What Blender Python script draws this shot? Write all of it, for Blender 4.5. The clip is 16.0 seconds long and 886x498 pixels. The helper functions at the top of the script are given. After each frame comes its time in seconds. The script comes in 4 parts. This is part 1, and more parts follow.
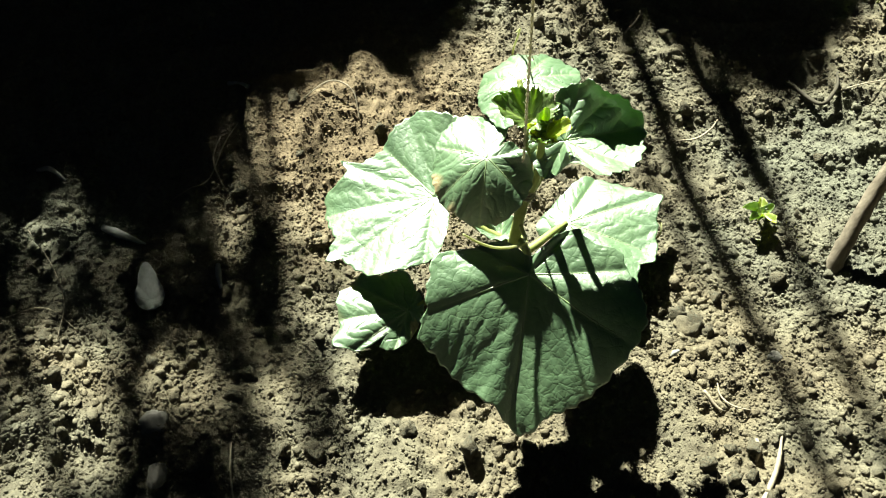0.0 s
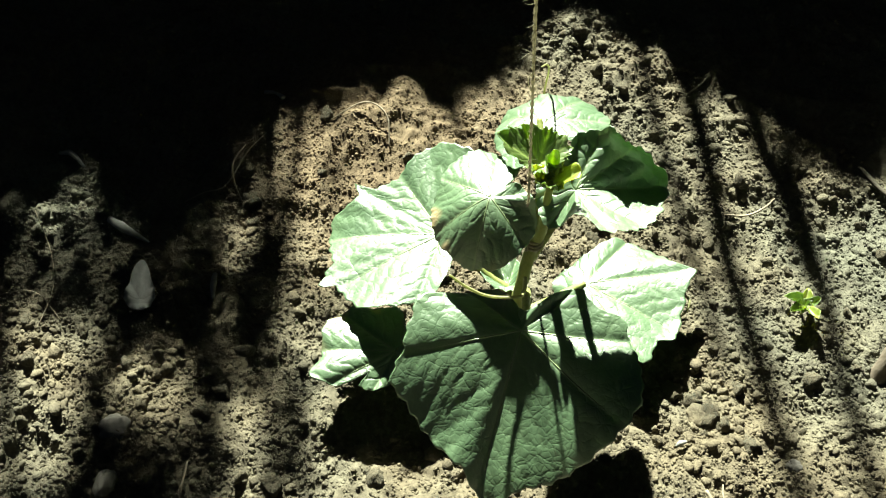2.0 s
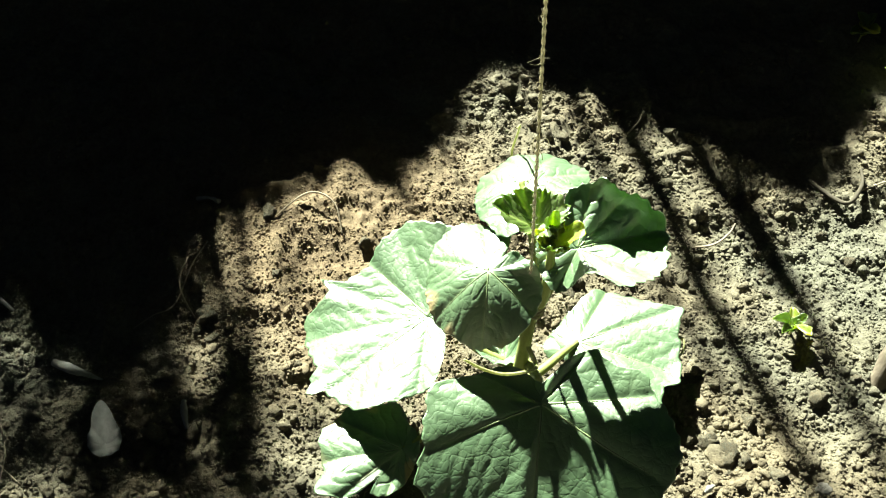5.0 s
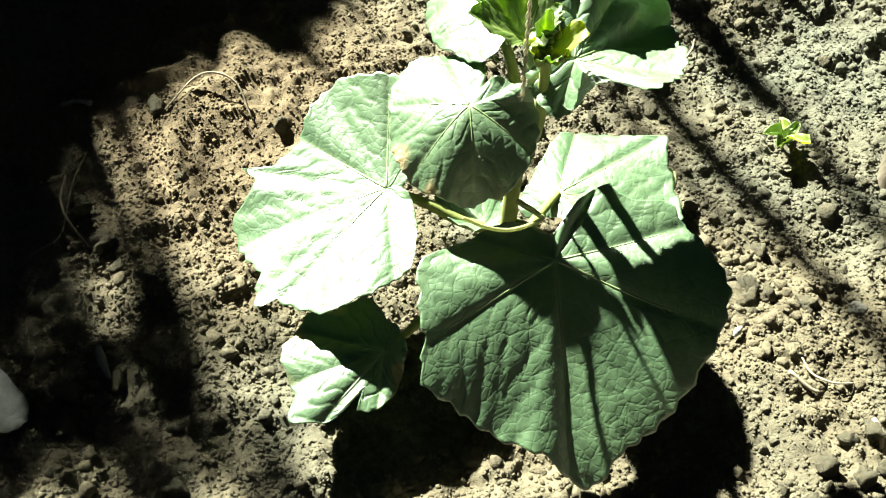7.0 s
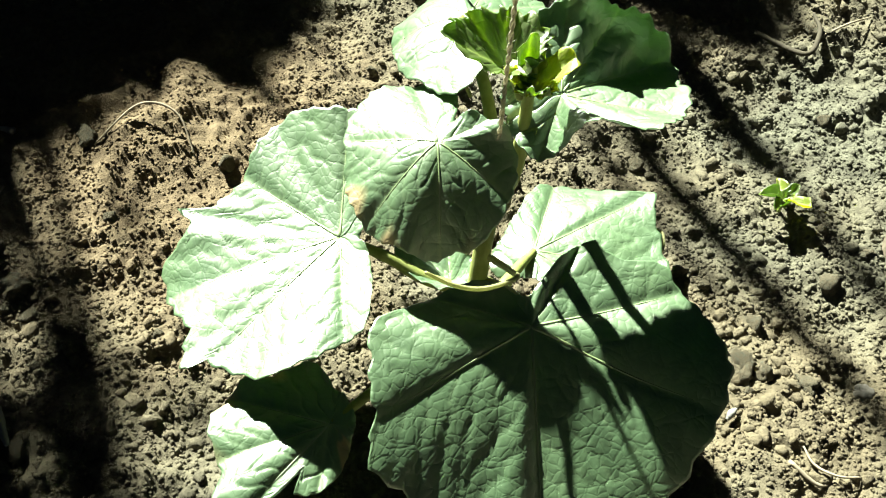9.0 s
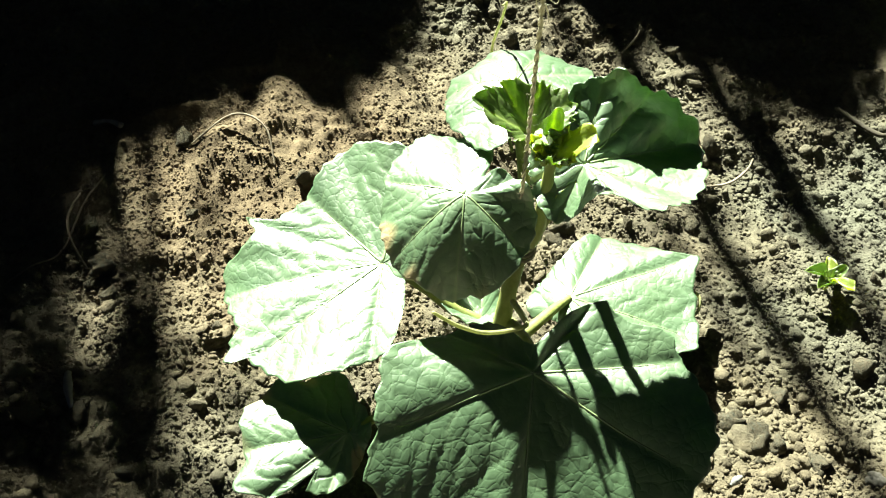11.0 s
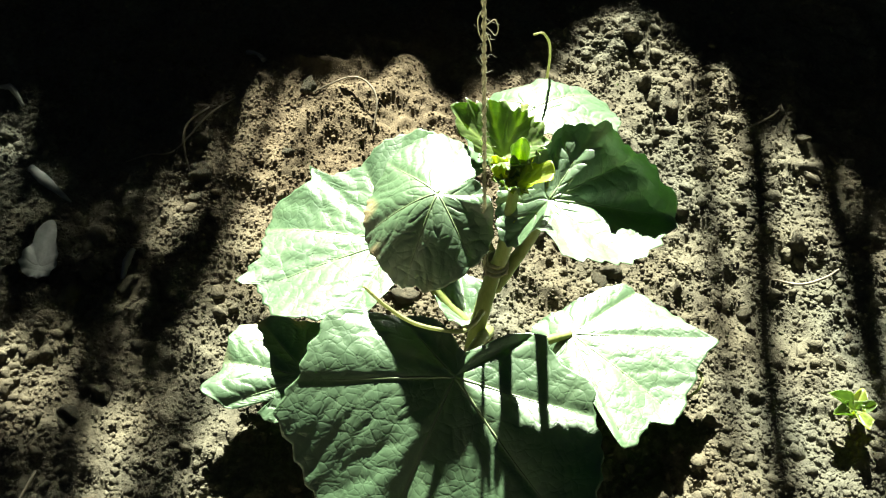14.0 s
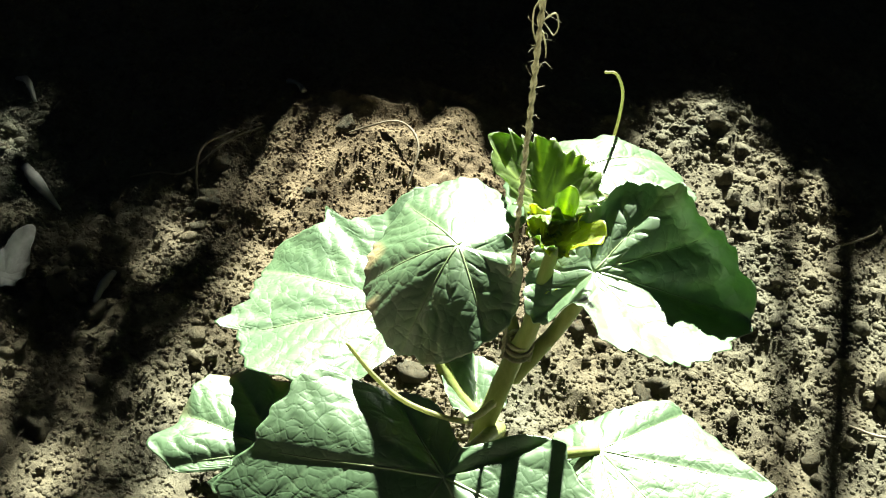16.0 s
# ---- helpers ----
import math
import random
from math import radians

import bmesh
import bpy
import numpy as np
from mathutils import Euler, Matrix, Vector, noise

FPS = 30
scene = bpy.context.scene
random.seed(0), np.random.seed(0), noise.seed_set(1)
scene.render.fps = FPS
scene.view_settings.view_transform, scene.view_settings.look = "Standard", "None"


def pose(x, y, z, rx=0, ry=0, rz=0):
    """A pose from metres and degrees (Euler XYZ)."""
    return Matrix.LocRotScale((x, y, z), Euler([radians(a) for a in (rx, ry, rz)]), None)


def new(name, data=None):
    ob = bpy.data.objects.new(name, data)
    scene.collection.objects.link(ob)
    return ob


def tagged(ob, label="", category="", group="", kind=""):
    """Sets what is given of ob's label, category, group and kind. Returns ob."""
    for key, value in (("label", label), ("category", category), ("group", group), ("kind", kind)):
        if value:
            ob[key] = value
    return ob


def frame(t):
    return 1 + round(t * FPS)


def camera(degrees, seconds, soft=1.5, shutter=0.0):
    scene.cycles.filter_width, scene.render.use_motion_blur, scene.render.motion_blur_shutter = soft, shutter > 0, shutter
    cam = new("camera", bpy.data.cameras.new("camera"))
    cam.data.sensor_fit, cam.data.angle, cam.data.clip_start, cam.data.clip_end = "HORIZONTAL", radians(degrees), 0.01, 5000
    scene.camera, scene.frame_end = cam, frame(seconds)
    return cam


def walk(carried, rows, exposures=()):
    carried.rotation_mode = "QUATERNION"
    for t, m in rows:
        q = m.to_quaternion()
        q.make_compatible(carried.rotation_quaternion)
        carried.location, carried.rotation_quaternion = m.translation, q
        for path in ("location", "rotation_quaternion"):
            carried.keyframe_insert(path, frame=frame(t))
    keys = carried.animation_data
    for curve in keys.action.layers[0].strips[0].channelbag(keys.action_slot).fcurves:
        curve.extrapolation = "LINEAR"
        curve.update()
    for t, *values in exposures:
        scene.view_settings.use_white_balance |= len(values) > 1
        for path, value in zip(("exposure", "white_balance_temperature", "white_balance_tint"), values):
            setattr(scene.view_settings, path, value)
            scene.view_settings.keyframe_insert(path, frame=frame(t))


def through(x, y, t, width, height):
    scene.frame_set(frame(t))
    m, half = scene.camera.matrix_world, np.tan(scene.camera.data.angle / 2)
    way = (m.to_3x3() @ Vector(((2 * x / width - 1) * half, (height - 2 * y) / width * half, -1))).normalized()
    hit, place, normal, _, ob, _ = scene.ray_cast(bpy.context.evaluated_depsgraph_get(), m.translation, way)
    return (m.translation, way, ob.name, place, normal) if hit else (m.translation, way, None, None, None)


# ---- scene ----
import functools

cam = camera(47.2, 16.0, soft=1.1)
METRES, EYE, TILT, LEAN, TURN = 0.8, 0.78, -62.0, 0.0, 0.0
ROWS = [
    (0.0, 0.0, 0.0, 0.0, 0.0, 0.0, -0.0),
    (0.5, 0.0025, 0.0005, -0.004, -0.12, 0.44, -0.06),
    (1.0, 0.0152, 0.0168, -0.0092, 0.14, 1.52, -0.15),
    (1.5, 0.053, 0.0492, -0.0051, 2.35, 2.16, -3.86),
    (2.0, 0.0926, 0.0771, -0.0041, 5.56, 2.63, -8.53),
    (2.5, 0.0947, 0.0936, -0.0051, 5.25, 2.79, -9.23),
    (3.0, 0.055, 0.0887, 0.0083, 3.12, 6.9, -3.47),
    (5.5, -0.0077, 0.1392, 0.0004, -0.92, 6.5, 1.66),
    (6.0, -0.0043, 0.1708, -0.0052, -1.33, 4.21, 1.91),
    (6.5, -0.0647, 0.2276, -0.0099, -6.43, 2.1, 8.43),
    (7.0, -0.0811, 0.2897, -0.019, -7.74, 1.6, 11.85),
    (7.5, -0.0681, 0.3337, -0.0237, -9.06, 2.38, 11.89),
    (8.0, -0.0615, 0.3571, -0.0221, -9.83, 3.46, 11.76),
    (8.5, -0.0626, 0.3702, -0.0182, -9.92, 4.62, 11.38),
    (9.0, -0.0648, 0.38, -0.0182, -9.82, 4.72, 9.87),
    (9.5, -0.0577, 0.3777, -0.0179, -8.82, 4.94, 7.92),
    (10.0, -0.0326, 0.3622, -0.0119, -6.64, 5.21, 5.24),
    (12.5, 0.0428, 0.2895, -0.0102, 1.94, 5.67, -4.87),
    (13.0, 0.1119, 0.2966, 0.0042, 5.97, 4.57, -10.93),
    (13.5, 0.1658, 0.2932, 0.0076, 10.53, 4.09, -19.03),
    (14.0, 0.1734, 0.2944, 0.009, 10.17, 3.93, -17.94),
    (14.5, 0.1524, 0.308, 0.0125, 7.81, 6.39, -16.07),
    (15.0, 0.1464, 0.328, 0.0145, 7.66, 7.9, -16.13),
    (15.5, 0.1582, 0.3653, 0.0199, 12.26, 7.23, -22.05),
    (16.0, 0.1718, 0.4192, 0.0068, 12.21, 8.88, -27.22),
]
walk(cam, [(t, pose(0, 0, EYE, TILT, LEAN, TURN) @ pose(METRES * x, METRES * y, METRES * z, 90 + pitch, roll, yaw)) for t, x, y, z, yaw, pitch, roll in ROWS], exposures=[(0.0, 2.48), (2.0, 2.48), (3.0, 2.66), (5.5, 2.86), (7.5, 2.74), (8.5, 2.58), (10.0, 2.62), (12.5, 2.70), (16.0, 2.72)])

# ---- world and sun ----
SUN_AZ, SUN_EL = radians(160.0), radians(39.0)      # shadows run towards SUN_AZ (clockwise from +y)
SHADOW = Vector((math.sin(SUN_AZ), math.cos(SUN_AZ), 0))
world = bpy.data.worlds.new("sky")
scene.world = world
world.use_nodes = True
wn = world.node_tree.nodes
sky = wn.new("ShaderNodeTexSky")
sky.sky_type, sky.sun_disc = "NISHITA", False
sky.sun_elevation, sky.sun_rotation = SUN_EL, SUN_AZ + math.pi
wn["Background"].inputs["Strength"].default_value = 0.00055
world.node_tree.links.new(sky.outputs["Color"], wn["Background"].inputs["Color"])
sun = new("sun", bpy.data.lights.new("sun", "SUN"))
sun.data.energy, sun.data.angle, sun.data.color = 5.0, radians(0.9), (0.97, 0.98, 0.84)
ray = SHADOW * math.cos(SUN_EL) + Vector((0, 0, -math.sin(SUN_EL)))
sun.matrix_world = Matrix.Translation((0, 3, 4)) @ ray.to_track_quat("-Z", "Y").to_matrix().to_4x4()


# ---- materials ----
def material(name, rough=0.9, spec=0.3):
    m = bpy.data.materials.new(name)
    m.use_nodes = True
    b = m.node_tree.nodes["Principled BSDF"]
    b.inputs["Roughness"].default_value = rough
    b.inputs["Specular IOR Level"].default_value = spec
    return m, m.node_tree.nodes, m.node_tree.links, b


def noise_tex(nodes, links, scale, detail=6.0, rough=0.6, coord="Object"):
    tc = nodes.new("ShaderNodeTexCoord")
    n = nodes.new("ShaderNodeTexNoise")
    n.inputs["Scale"].default_value, n.inputs["Detail"].default_value, n.inputs["Roughness"].default_value = scale, detail, rough
    links.new(tc.outputs[coord], n.inputs["Vector"])
    return n


def ramp(nodes, links, source, stops):
    r = nodes.new("ShaderNodeValToRGB")
    while len(r.color_ramp.elements) < len(stops):
        r.color_ramp.elements.new(0.5)
    for e, (p, c) in zip(r.color_ramp.elements, stops):
        e.position, e.color = p, (*c, 1)
    links.new(source, r.inputs["Fac"])
    return r


def mix_rgb(nodes, links, fac, a, b, mode="MIX"):
    m = nodes.new("ShaderNodeMix")
    m.data_type, m.blend_type = "RGBA", mode
    for sock, v in ((m.inputs[0], fac), (m.inputs[6], a), (m.inputs[7], b)):
        if isinstance(v, bpy.types.NodeSocket):
            links.new(v, sock)
        elif isinstance(v, tuple):
            sock.default_value = (*v, 1)
        else:
            sock.default_value = v
    return m.outputs[2]


def bump(nodes, links, height, bsdf, strength, distance, chain=None):
    b = nodes.new("ShaderNodeBump")
    b.inputs["Strength"].default_value, b.inputs["Distance"].default_value = strength, distance
    links.new(height, b.inputs["Height"])
    if chain:
        links.new(chain, b.inputs["Normal"])
    links.new(b.outputs["Normal"], bsdf.inputs["Normal"])
    return b.outputs["Normal"]


def soil_material():
    m, n, l, b = material("soil", 0.95, 0.15)
    patch = noise_tex(n, l, 3.2, 3.0)
    grain = noise_tex(n, l, 260.0, 8.0, 0.7)
    lump = noise_tex(n, l, 45.0, 5.0, 0.6)
    tone = ramp(n, l, patch.outputs["Fac"], [(0.35, (0.128, 0.138, 0.110)), (0.52, (0.150, 0.138, 0.098)), (0.72, (0.142, 0.156, 0.126))])
    fine = ramp(n, l, grain.outputs["Fac"], [(0.3, (0.62, 0.60, 0.58)), (0.62, (1.15, 1.12, 1.05))])
    big = ramp(n, l, lump.outputs["Fac"], [(0.3, (0.75, 0.72, 0.70)), (0.7, (1.12, 1.1, 1.06))])
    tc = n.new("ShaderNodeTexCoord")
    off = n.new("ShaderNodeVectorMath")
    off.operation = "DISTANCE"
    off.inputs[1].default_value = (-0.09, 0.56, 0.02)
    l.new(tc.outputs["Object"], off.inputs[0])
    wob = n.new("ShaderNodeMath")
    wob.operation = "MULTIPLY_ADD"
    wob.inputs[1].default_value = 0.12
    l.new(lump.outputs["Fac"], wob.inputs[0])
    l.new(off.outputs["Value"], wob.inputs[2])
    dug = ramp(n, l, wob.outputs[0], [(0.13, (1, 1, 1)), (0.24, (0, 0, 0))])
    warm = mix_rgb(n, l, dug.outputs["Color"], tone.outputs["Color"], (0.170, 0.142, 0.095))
    c = mix_rgb(n, l, 1.0, warm, fine.outputs["Color"], "MULTIPLY")
    c = mix_rgb(n, l, 1.0, c, big.outputs["Color"], "MULTIPLY")
    l.new(c, b.inputs["Base Color"])
    dust = noise_tex(n, l, 900.0, 3.0, 0.6)
    pit = noise_tex(n, l, 330.0, 6.0, 0.75)
    one = bump(n, l, dust.outputs["Fac"], b, 0.7, 0.0012)
    two = bump(n, l, pit.outputs["Fac"], b, 0.6, 0.0022, one)
    bump(n, l, lump.outputs["Fac"], b, 0.5, 0.004, two)
    return m


def leaf_material(name, low, high, vein, through, rough=0.52, share=0.16):
    m, n, l, b = material(name, rough, 0.35)
    b.inputs["Coat Weight"].default_value, b.inputs["Coat Roughness"].default_value = 1.0, 0.42
    b.inputs["Coat IOR"].default_value = 2.1
    tone = noise_tex(n, l, 28.0, 4.0)
    spot = noise_tex(n, l, 170.0, 4.0)
    c = ramp(n, l, tone.outputs["Fac"], [(0.3, low), (0.7, high)]).outputs["Color"]
    speck = ramp(n, l, spot.outputs["Fac"], [(0.35, (0.85, 0.87, 0.8)), (0.65, (1.1, 1.08, 1.05))])
    c = mix_rgb(n, l, 1.0, c, speck.outputs["Color"], "MULTIPLY")
    at = n.new("ShaderNodeAttribute")
    at.attribute_name = "vein"
    c = mix_rgb(n, l, at.outputs["Fac"], c, vein)
    dry = n.new("ShaderNodeAttribute")
    dry.attribute_name = "dry"
    c = mix_rgb(n, l, dry.outputs["Fac"], c, (0.36, 0.29, 0.15))
    l.new(c, b.inputs["Base Color"])
    tc = n.new("ShaderNodeTexCoord")
    bend = n.new("ShaderNodeTexNoise")
    bend.inputs["Scale"].default_value = 90.0
    l.new(tc.outputs["Object"], bend.inputs["Vector"])
    shift = n.new("ShaderNodeVectorMath")
    shift.operation = "MULTIPLY_ADD"
    shift.inputs[1].default_value = (0.004, 0.004, 0.004)
    l.new(bend.outputs["Color"], shift.inputs[0])
    l.new(tc.outputs["Object"], shift.inputs[2])
    cells = n.new("ShaderNodeTexVoronoi")
    cells.feature = "DISTANCE_TO_EDGE"
    cells.inputs["Scale"].default_value = 210.0
    l.new(shift.outputs[0], cells.inputs["Vector"])
    net = ramp(n, l, cells.outputs["Distance"], [(0.0, (0, 0, 0)), (0.12, (0.6, 0.6, 0.6)), (0.45, (1, 1, 1))])
    wide = n.new("ShaderNodeTexVoronoi")
    wide.feature = "DISTANCE_TO_EDGE"
    wide.inputs["Scale"].default_value = 84.0
    l.new(shift.outputs[0], wide.inputs["Vector"])
    pad = ramp(n, l, wide.outputs["Distance"], [(0.0, (0, 0, 0)), (0.07, (0.45, 0.45, 0.45)), (0.4, (1, 1, 1))])
    one = bump(n, l, net.outputs["Color"], b, 0.17, 0.0007)
    two = bump(n, l, pad.outputs["Color"], b, 0.18, 0.0013, one)
    nrm = bump(n, l, spot.outputs["Fac"], b, 0.15, 0.0005, two)
    l.new(nrm, b.inputs["Coat Normal"])
    t = n.new("ShaderNodeBsdfTranslucent")
    l.new(mix_rgb(n, l, 1.0, c, through, "MULTIPLY"), t.inputs["Color"])
    l.new(nrm, t.inputs["Normal"])
    mx = n.new("ShaderNodeMixShader")
    mx.inputs[0].default_value = share
    l.new(b.outputs[0], mx.inputs[1])
    l.new(t.outputs[0], mx.inputs[2])
    l.new(mx.outputs[0], n["Material Output"].inputs["Surface"])
    return m


def grain_material(name, low, high, scale, rough=0.85, depth=0.0008, stretch=1.0, spec=0.3):
    m, n, l, b = material(name, rough, spec)
    g = noise_tex(n, l, scale, 6.0, 0.65)
    if stretch != 1.0:
        mp = n.new("ShaderNodeMapping")
        mp.inputs["Scale"].default_value = (1, 1, stretch)
        l.new(g.inputs["Vector"].links[0].from_socket, mp.inputs["Vector"])
        l.new(mp.outputs[0], g.inputs["Vector"])
    l.new(ramp(n, l, g.outputs["Fac"], [(0.3, low), (0.7, high)]).outputs["Color"], b.inputs["Base Color"])
    bump(n, l, g.outputs["Fac"], b, 0.6, depth)
    return m


SOIL = soil_material()
LEAF = leaf_material("cucumber_leaf", (0.076, 0.154, 0.072), (0.116, 0.206, 0.100), (0.17, 0.26, 0.13), (2.2, 2.7, 0.5))
YOUNG = leaf_material("young_leaf", (0.22, 0.30, 0.035), (0.32, 0.38, 0.06), (0.34, 0.40, 0.12), (2.3, 2.1, 0.6), 0.55, 0.60)
TENDER = leaf_material("tender_leaf", (0.10, 0.17, 0.035), (0.16, 0.23, 0.05), (0.26, 0.34, 0.10), (2.2, 2.3, 0.6), 0.55, 0.48)
STEM = grain_material("stem_skin", (0.22, 0.28, 0.07), (0.36, 0.40, 0.14), 240.0, 0.55, 0.0006, 0.25)
TENDRIL = grain_material("tendril_skin", (0.38, 0.42, 0.18), (0.55, 0.56, 0.30), 300.0, 0.5)
def see_through(m, share):
    """Lets some of the light pass, as loose fibre does."""
    n, l = m.node_tree.nodes, m.node_tree.links
    b = n["Principled BSDF"]
    t, mx = n.new("ShaderNodeBsdfTranslucent"), n.new("ShaderNodeMixShader")
    l.new(b.inputs["Base Color"].links[0].from_socket, t.inputs["Color"])
    mx.inputs[0].default_value = share
    l.new(b.outputs[0], mx.inputs[1])
    l.new(t.outputs[0], mx.inputs[2])
    l.new(mx.outputs[0], n["Material Output"].inputs["Surface"])
    return m


JUTE = grain_material("jute", (0.34, 0.32, 0.22), (0.62, 0.60, 0.46), 600.0, 0.95, 0.0005)
see_through(JUTE, 0.5)
see_through(TENDRIL, 0.5)
see_through(STEM, 0.2)
PALE = grain_material("bleached_litter", (0.20, 0.21, 0.19), (0.32, 0.33, 0.30), 110.0, 0.8)
DRY = grain_material("dry_plant", (0.18, 0.155, 0.105), (0.33, 0.29, 0.21), 120.0, 0.85)
BARK = grain_material("bark", (0.035, 0.032, 0.022), (0.075, 0.068, 0.046), 90.0, 0.9, 0.002, 0.2)
STONE = grain_material("stone_face", (0.12, 0.115, 0.095), (0.20, 0.195, 0.165), 70.0, 0.85, 0.001)
WOOD = grain_material("weathered_wood", (0.085, 0.070, 0.048), (0.19, 0.165, 0.12), 150.0, 0.9, 0.0016, 0.12)
VEIN = grain_material("vein_skin", (0.17, 0.26, 0.10), (0.24, 0.33, 0.15), 200.0, 0.5, 0.0003)
vein_skin = VEIN.node_tree.nodes["Principled BSDF"].inputs
vein_skin["Coat Weight"].default_value, vein_skin["Coat Roughness"].default_value, vein_skin["Coat IOR"].default_value = 1.0, 0.42, 2.1
HEDGE = leaf_material("hedge_leaf", (0.035, 0.07, 0.025), (0.06, 0.11, 0.035), (0.07, 0.12, 0.05), (1.2, 1.4, 0.6))


# ---- mesh helpers ----
def mesh_from(name, verts, faces, mat, smooth=True):
    me = bpy.data.meshes.new(name)
    me.from_pydata([tuple(v) for v in verts], [], [tuple(f) for f in faces])
    me.materials.append(mat)
    if smooth:
        me.polygons.foreach_set("use_smooth", np.ones(len(me.polygons), dtype=bool))
    me.update()
    return me


def part(name, me, parent, label=""):
    ob = new(name, me)
    ob.parent = parent
    if label:
        ob["label"] = label
    return ob


def spline(points, steps=8):
    """Catmull-Rom through a few points."""
    p = [np.array(q, float) for q in points]
    p = [2 * p[0] - p[1]] + p + [2 * p[-1] - p[-2]]
    out = []
    for i in range(1, len(p) - 2):
        for k in range(steps):
            u = k / steps
            a, b, c, d = p[i - 1], p[i], p[i + 1], p[i + 2]
            out.append(0.5 * (2 * b + (c - a) * u + (2 * a - 5 * b + 4 * c - d) * u * u + (3 * b - a - 3 * c + d) * u ** 3))
    out.append(p[-2])
    return np.array(out)


def tube_data(path, radii, sides=8, wobble=0.0, rng=None, start=0):
    """Verts and faces of a round tube along a path, with closed ends."""
    path = np.asarray(path, float)
    radii = np.interp(np.linspace(0, 1, len(path)), np.linspace(0, 1, len(radii)), radii)
    up = np.array([0.31, 0.17, 0.93])
    verts, faces = [], []
    for i, p in enumerate(path):
        d = path[min(i + 1, len(path) - 1)] - path[max(i - 1, 0)]
        d /= np.linalg.norm(d) + 1e-12
        s = np.cross(d, up)
        if np.linalg.norm(s) < 0.05:
            s = np.cross(d, np.array([1.0, 0, 0]))
        s /= np.linalg.norm(s)
        t = np.cross(s, d)
        for k in range(sides):
            a = 2 * math.pi * k / sides
            r = radii[i] * (1 + (wobble * (rng.random() - 0.5) if rng else 0))
            verts.append(p + r * (math.cos(a) * s + math.sin(a) * t))
    n = len(path)
    for i in range(n - 1):
        for k in range(sides):
            k2 = (k + 1) % sides
            faces.append((start + i * sides + k, start + i * sides + k2, start + (i + 1) * sides + k2, start + (i + 1) * sides + k))
    faces.append(tuple(start + k for k in reversed(range(sides))))
    faces.append(tuple(start + (n - 1) * sides + k for k in range(sides)))
    return verts, faces


def tube(name, points, radii, mat, sides=8, steps=8, wobble=0.0, seed=1):
    v, f = tube_data(spline(points, steps), radii, sides, wobble, random.Random(seed) if wobble else None)
    return mesh_from(name, v, f, mat)


def around(margin, angles, column):
    """Smooth periodic interpolation of a margin's column over the angles (degrees)."""
    a = np.array([m[0] for m in margin], float)
    v = np.array([m[column] for m in margin], float)
    a3 = np.concatenate([a - 360, a, a + 360])
    v3 = np.concatenate([v, v, v])
    slope = np.zeros_like(v3)
    h = np.diff(a3)
    dl = np.diff(v3) / h
    for i in range(1, len(a3) - 1):                 # monotone slopes: no overshoot
        slope[i] = 0 if dl[i - 1] * dl[i] <= 0 else 2 * dl[i - 1] * dl[i] / (dl[i - 1] + dl[i])
    i = np.clip(np.searchsorted(a3, angles) - 1, 0, len(a3) - 2)
    u = (angles - a3[i]) / h[i]
    return ((2 * u ** 3 - 3 * u * u + 1) * v3[i] + (u ** 3 - 2 * u * u + u) * h[i] * slope[i]
            + (-2 * u ** 3 + 3 * u * u) * v3[i + 1] + (u ** 3 - u * u) * h[i] * slope[i + 1])


